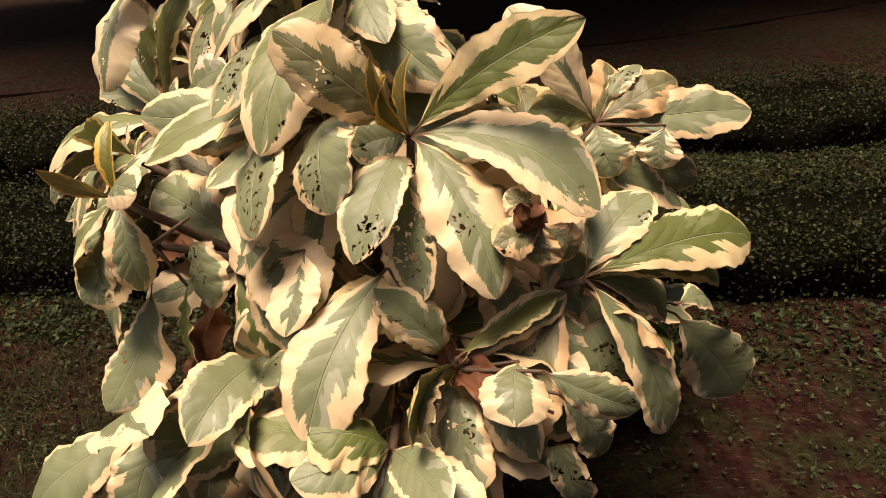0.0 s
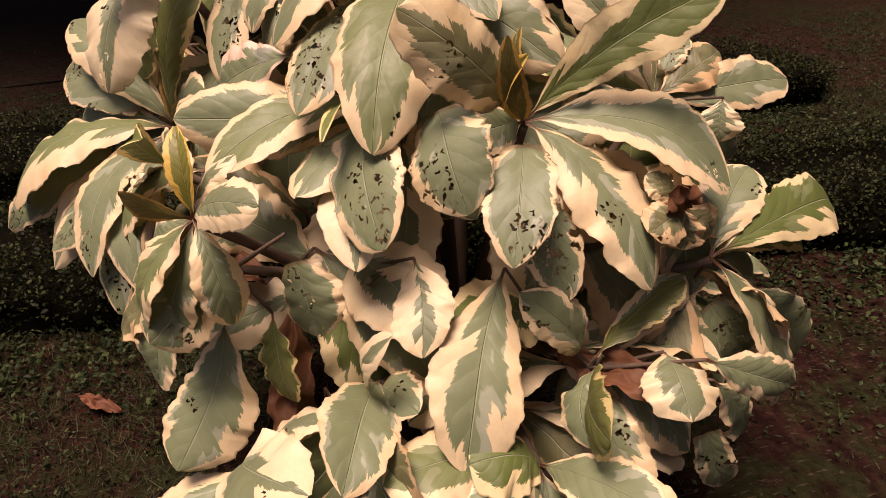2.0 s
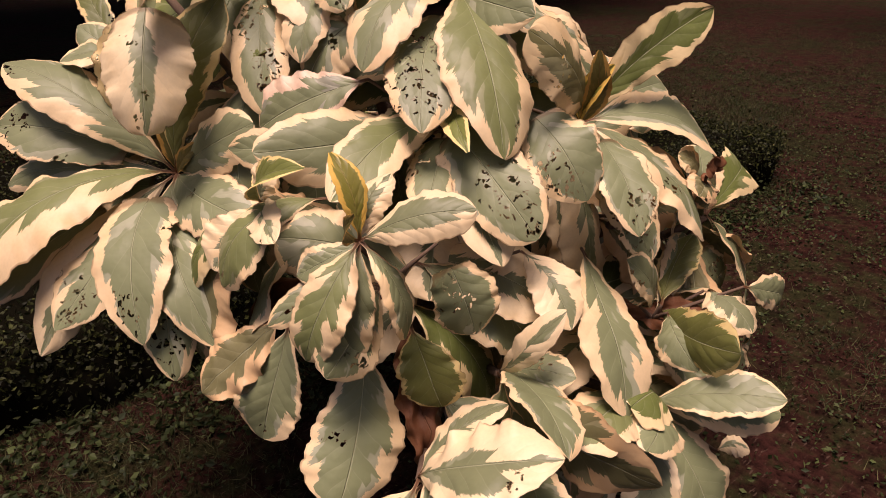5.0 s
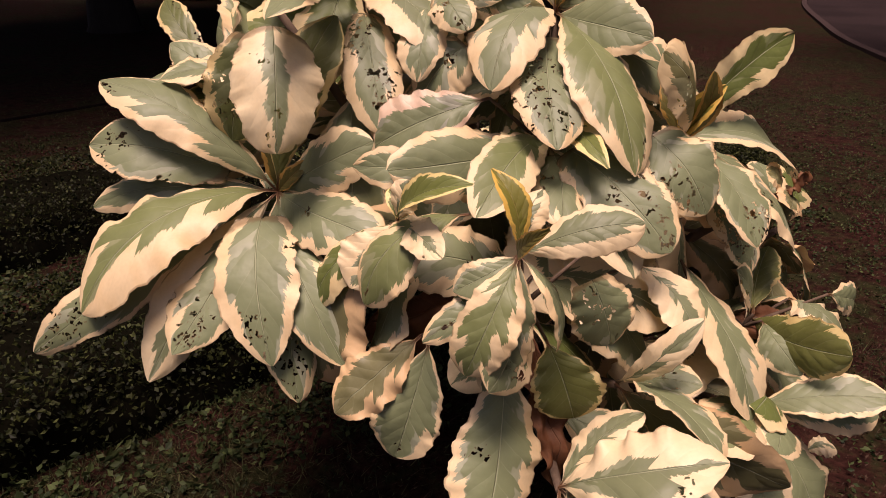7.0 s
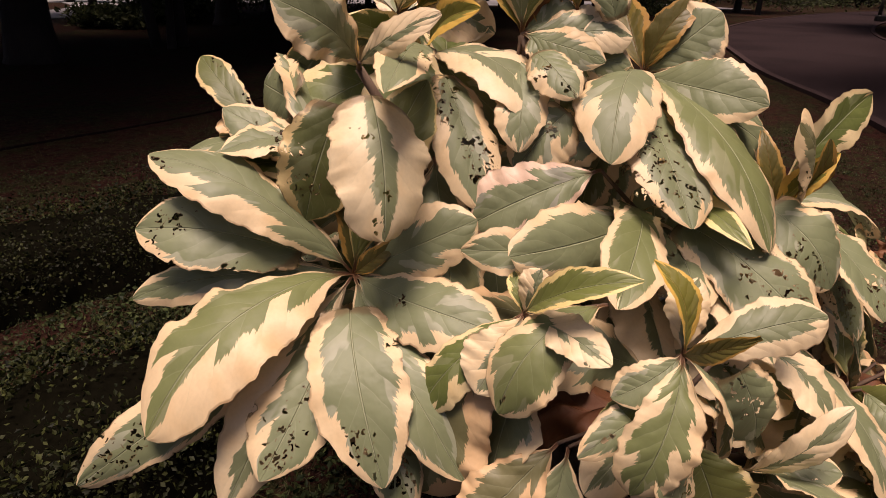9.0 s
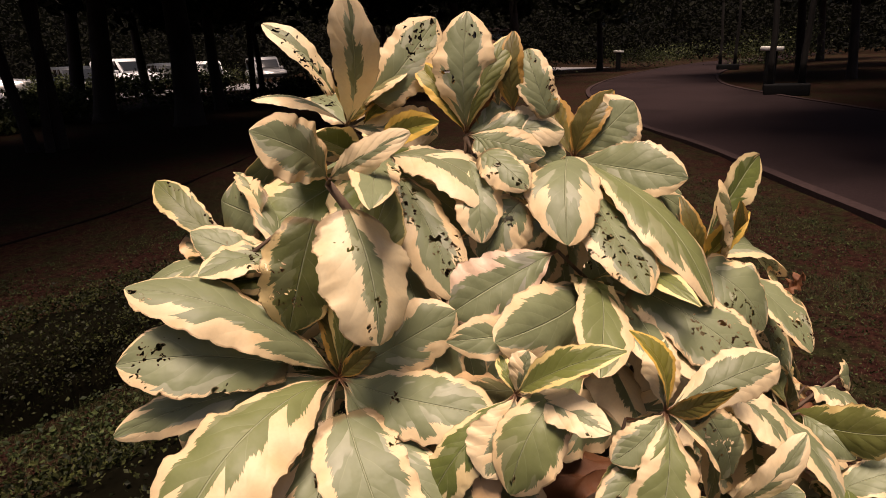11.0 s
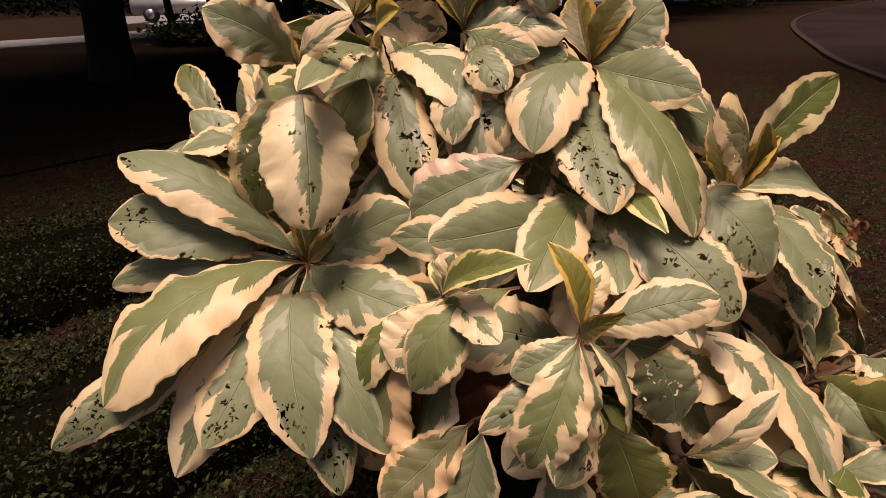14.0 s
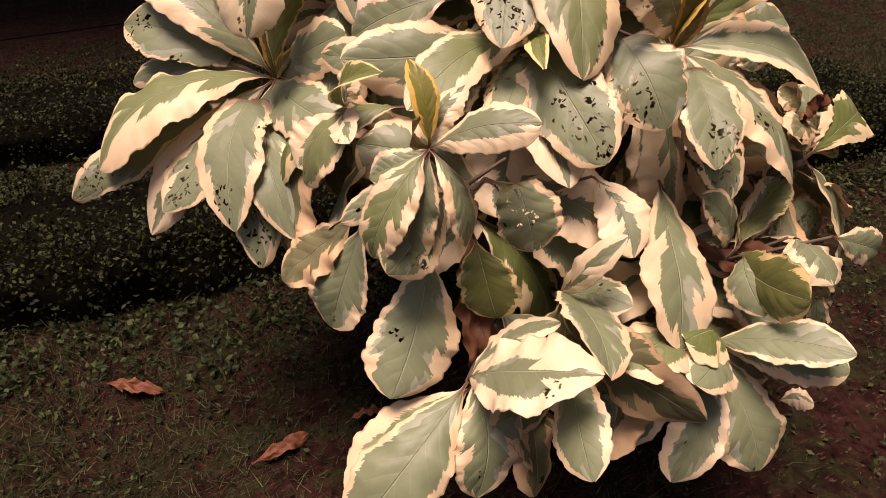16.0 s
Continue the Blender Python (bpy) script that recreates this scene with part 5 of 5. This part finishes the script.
def bush(x, y, wide, tall, count, seed, label="rounded dark green garden bush"):
    g = np.random.default_rng(seed)
    b = base("bush", x, y)
    tagged(b, label, "bush", "far bushes")
    for k in range(6):
        a = 6.28 * k / 6 + seed
        bm = tube(bmesh.new(), bent(Vector((x, y, -0.03)), Vector((x + math.cos(a) * wide * 0.5, y + math.sin(a) * wide * 0.5, tall * 0.8)), 0.1, 4), [0.02, 0.017, 0.014, 0.011, 0.008], 6)
        part("stem", bm, TRUNK, b)
    lumps = g.normal(size=(14, 3)) * np.array([wide * 0.38, wide * 0.38, tall * 0.2]) + np.array([x, y, tall * 0.55])
    pts = np.concatenate([g.normal(size=(count // 14, 3)) * np.array([wide * 0.2, wide * 0.2, tall * 0.17]) + c for c in lumps])
    pts[:, 2] = np.abs(pts[:, 2])
    v, f = scatter_leaves(pts, 0.07, g, 0.8)
    tagged(sheet("leaves", v, f, BUSH, b), kind="stuff")


for k, (bx, by, bw, bh) in enumerate(((4.7, 15.4, 0.9, 0.36), (6.4, 16.8, 1.2, 0.42), (8.0, 18.0, 2.4, 0.7), (11.5, 18.0, 2.5, 1.0), (13.5, 15.0, 1.4, 0.7),
                                     (25.0, 12.6, 2.2, 0.6), (37.0, 10.5, 4.0, 1.1), (36.0, 3.5, 4.0, 1.4), (11.9, 26.6, 1.5, 0.8), (15.0, 27.6, 2.6, 1.0), (19.5, 26.6, 3.0, 1.1))):
    bush(bx, by, bw, bh, 2200, 70 + k)


def far_woods():
    """The edge of the wood all round, beyond the park, its shade put into the leaf colour."""
    g = np.random.default_rng(8)
    count = 330000
    a = g.uniform(0, 2 * math.pi, count)
    r = g.uniform(50, 78, count)
    z = np.abs(g.normal(size=count)) * 6.0
    pts = np.stack([r * np.cos(a), r * np.sin(a), z], 1)
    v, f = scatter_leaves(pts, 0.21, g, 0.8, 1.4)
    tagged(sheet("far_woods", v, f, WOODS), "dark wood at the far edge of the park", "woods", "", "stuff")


far_woods()
# A plain ring wall, coloured as the wood's deep shade, closes off the sky.
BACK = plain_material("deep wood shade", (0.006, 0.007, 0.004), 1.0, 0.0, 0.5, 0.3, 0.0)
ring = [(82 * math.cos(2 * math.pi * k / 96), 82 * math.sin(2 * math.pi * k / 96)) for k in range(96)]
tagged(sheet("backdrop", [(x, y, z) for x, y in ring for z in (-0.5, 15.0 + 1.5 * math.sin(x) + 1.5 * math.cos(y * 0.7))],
             [(2 * k, 2 * ((k + 1) % 96), 2 * ((k + 1) % 96) + 1, 2 * k + 1) for k in range(96)], BACK), "plain dark wall standing for the shaded depth of the wood", "backdrop", "", "structure")


# ---- the car park ----
def profile(bm, outline, width, bevel):
    """A body from its side outline, drawn across its width."""
    faces = []
    for side in (-1, 1):
        ring = [bm.verts.new((x, side * width / 2, z)) for x, z in outline]
        faces.append(ring)
    bm.faces.new(list(reversed(faces[0])))
    bm.faces.new(faces[1])
    n = len(outline)
    for k in range(n):
        bm.faces.new((faces[0][k], faces[0][(k + 1) % n], faces[1][(k + 1) % n], faces[1][k]))
    if bevel:
        bmesh.ops.bevel(bm, geom=list(bm.edges), offset=bevel, segments=2, affect="EDGES")
    return bm


def car(x, y, heading, paint, label, tall=1.75, group="parked cars"):
    c = base("car", 0, 0)
    tagged(c, label, "car", group)
    low = tall - 0.82
    bm = profile(bmesh.new(), [(-2.3, 0.34), (2.3, 0.34), (2.32, 0.72), (2.15, low - 0.04), (1.1, low + 0.06), (-2.25, low + 0.06), (-2.34, 0.7)], 1.78, 0.07)
    part("body", bm, paint, c)
    bm = profile(bmesh.new(), [(1.15, low), (0.45, tall - 0.06), (0.2, tall), (-1.9, tall), (-2.15, tall - 0.1), (-2.25, low)], 1.56, 0.05)
    cabin = part("cabin", bm, paint, c)
    for side in (-1, 1):
        for x0, x1, cut in ((0.10, 0.72, 0.42), (-0.95, 0.0, 0.0), (-1.95, -1.05, -0.05)):
            bm = bmesh.new()
            pts = [(x0, low + 0.08), (x1 if cut <= 0 else x1 + 0.15, low + 0.08), (x1 - cut * 0.6, tall - 0.13), (x0, tall - 0.13)]
            vs = [bm.verts.new((px, side * 0.786, pz)) for px, pz in pts]
            vs2 = [bm.verts.new((px, side * 0.770, pz)) for px, pz in pts]
            bm.faces.new(vs)
            for k in range(4):
                bm.faces.new((vs[k], vs[(k + 1) % 4], vs2[(k + 1) % 4], vs2[k]))
            part("side_window", bm, DARK_GLASS, cabin)
    bm = box(bmesh.new(), (0.03, 1.36, 0.66), (0, 0, 0), 0.01)
    bmesh.ops.transform(bm, verts=bm.verts, matrix=Matrix.Translation((0.83, 0, tall - 0.42)) @ Matrix.Rotation(radians(-43), 4, "Y"))
    part("windscreen", bm, DARK_GLASS, cabin)
    bm = box(bmesh.new(), (0.03, 1.3, 0.42), (-2.22, 0, tall - 0.42), 0.01)
    part("rear_window", bm, DARK_GLASS, cabin)
    for wx in (-1.42, 1.45):
        for side in (-1, 1):
            turn = Matrix.Translation((wx, side * 0.80, 0.35)) @ Matrix.Rotation(radians(90), 4, "X")
            bm = bmesh.new()
            bmesh.ops.create_cone(bm, cap_ends=True, segments=24, radius1=0.35, radius2=0.35, depth=0.22, matrix=turn)
            bmesh.ops.bevel(bm, geom=[e for e in bm.edges if len(e.link_faces) == 2 and e.calc_face_angle(0) > 1], offset=0.04, segments=2, affect="EDGES")
            tyre = part("tyre", bm, RUBBER, c)
            bm = bmesh.new()
            bmesh.ops.create_cone(bm, cap_ends=True, segments=20, radius1=0.22, radius2=0.20, depth=0.25, matrix=turn)
            part("rim", bm, METAL, tyre)
    for side in (-1, 1):
        part("headlight", box(bmesh.new(), (0.10, 0.34, 0.16), (2.25, side * 0.62, low - 0.14), 0.03), LAMP_WHITE, c)
        part("mirror", box(bmesh.new(), (0.10, 0.18, 0.13), (0.75, side * 0.93, low + 0.16), 0.03), paint, c)
    part("bumper", box(bmesh.new(), (0.16, 1.74, 0.22), (2.30, 0, 0.47), 0.05), PAINTED_DARK, c)
    c.matrix_basis = Matrix.Translation((x, y, 0.032)) @ Matrix.Rotation(radians(heading), 4, "Z")
    return c


PALE_ASPHALT = plain_material("pale asphalt", (0.20, 0.19, 0.19), 0.9)
tagged(ribbon("car_park", [(9.2, 36.8), (12.5, 35.4), (20.0, 33.0), (30.0, 27.0), (42.0, 18.0)], 6.0, -6.5, -0.10, 0.03, PALE_ASPHALT), "pale asphalt of the car park", "car park", "", "structure")
tagged(ribbon("drive", [(-8.0, 23.0), (2.0, 20.8), (6.6, 21.6), (9.3, 25.5), (11.0, 33.0)], 1.7, -1.7, -0.10, 0.028, PALE_ASPHALT), "pale asphalt drive into the car park", "drive", "", "structure")
car(10.4, 29.0, -50, SILVER_PAINT, "silver off-road car with dark windows, parked", 1.8)
car(17.6, 35.0, -100, DARK_PAINT, "dark grey parked car", 1.5)
car(20.2, 34.5, -92, WHITE_PAINT, "white van-like car with dark side windows, parked", 1.8)
car(23.4, 35.2, -112, DARK_PAINT, "dark parked car half hidden by trunks", 1.5)
car(25.2, 34.0, -118, WHITE_PAINT, "white parked car seen from its front", 1.5)
car(28.2, 32.2, -122, SILVER_PAINT, "silver grey parked car with dark windows", 1.6)
car(33.0, 29.0, -126, WHITE_PAINT, "low white parked car behind the tree trunks", 1.5)


# ---- beside the path ----
def bollard_light(x, y, tall):
    """A thick dark post with a flat white lamp head."""
    b = base("bollard_light", x, y)
    tagged(b, "dark garden light post with a flat white hood", "lamp post", "garden lights")
    post = part("post", box(bmesh.new(), (0.20, 0.22, tall), (x, y, tall / 2 - 0.04), 0.02, 0.2), PAINTED_DARK, b)
    part("foot", box(bmesh.new(), (0.28, 0.30, 0.06), (x, y, 0.02), 0.012, 0.2), PAINTED_DARK, post)
    bm = box(bmesh.new(), (0.26, 0.46, 0.10), (0, 0, 0), 0.04)
    bmesh.ops.transform(bm, verts=bm.verts, matrix=Matrix.Translation((x, y, tall)) @ Matrix.Rotation(radians(4), 4, "X"))
    part("hood", bm, LAMP_WHITE, b, "flat white lamp hood")


bollard_light(14.93, 2.08, 0.93)
bollard_light(30.9, 10.3, 0.95)


def planter(x, y, turn):
    """A low dark box out of which thin saplings grow."""
    p = base("tree_planter", x, y)
    tagged(p, "low dark box round two thin sapling trunks beside the path", "planter", "tree planters")
    part("box", box(bmesh.new(), (0.45, 0.85, 0.25), (x, y, 0.11), 0.03, turn), PAINTED_DARK, p)
    for k, dy in enumerate((-0.27, 0.30)):
        bm = bmesh.new()
        foot = Vector((x - math.sin(turn) * dy, y + math.cos(turn) * dy, 0.2))
        tube(bm, [foot + Vector((0.02 * math.sin(2.1 * z + k), 0.02 * z * (1 if k else -1) + 0.02 * math.sin(3 * z + k), z)) for z in (0.0, 0.5, 1.1, 1.8, 2.6, 3.4)],
             [0.075, 0.062, 0.058, 0.055, 0.050, 0.044], 9)
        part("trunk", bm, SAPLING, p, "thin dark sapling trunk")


planter(14.0, 1.66, 0.1)
planter(29.0, 5.0, 0.3)


def far_building():
    h = base("far_building", 50, 30)
    tagged(h, "pale low building far behind the trees", "building")
    part("wall", box(bmesh.new(), (5, 5, 3), (50, 30, 1.5), 0.02), PALE_WALL, h)
    part("roof", box(bmesh.new(), (6, 6, 0.3), (50, 30, 3.15), 0.05), KERB, h)
    for k in range(2):
        win = part("window", box(bmesh.new(), (0.1, 1.3, 1.3), (47.48, 28.8 + 2.4 * k, 1.7), 0.02), DARK_GLASS, h)
        part("sill", box(bmesh.new(), (0.25, 1.5, 0.1), (47.4, 28.8 + 2.4 * k, 0.98), 0.02), KERB, win)


far_building()
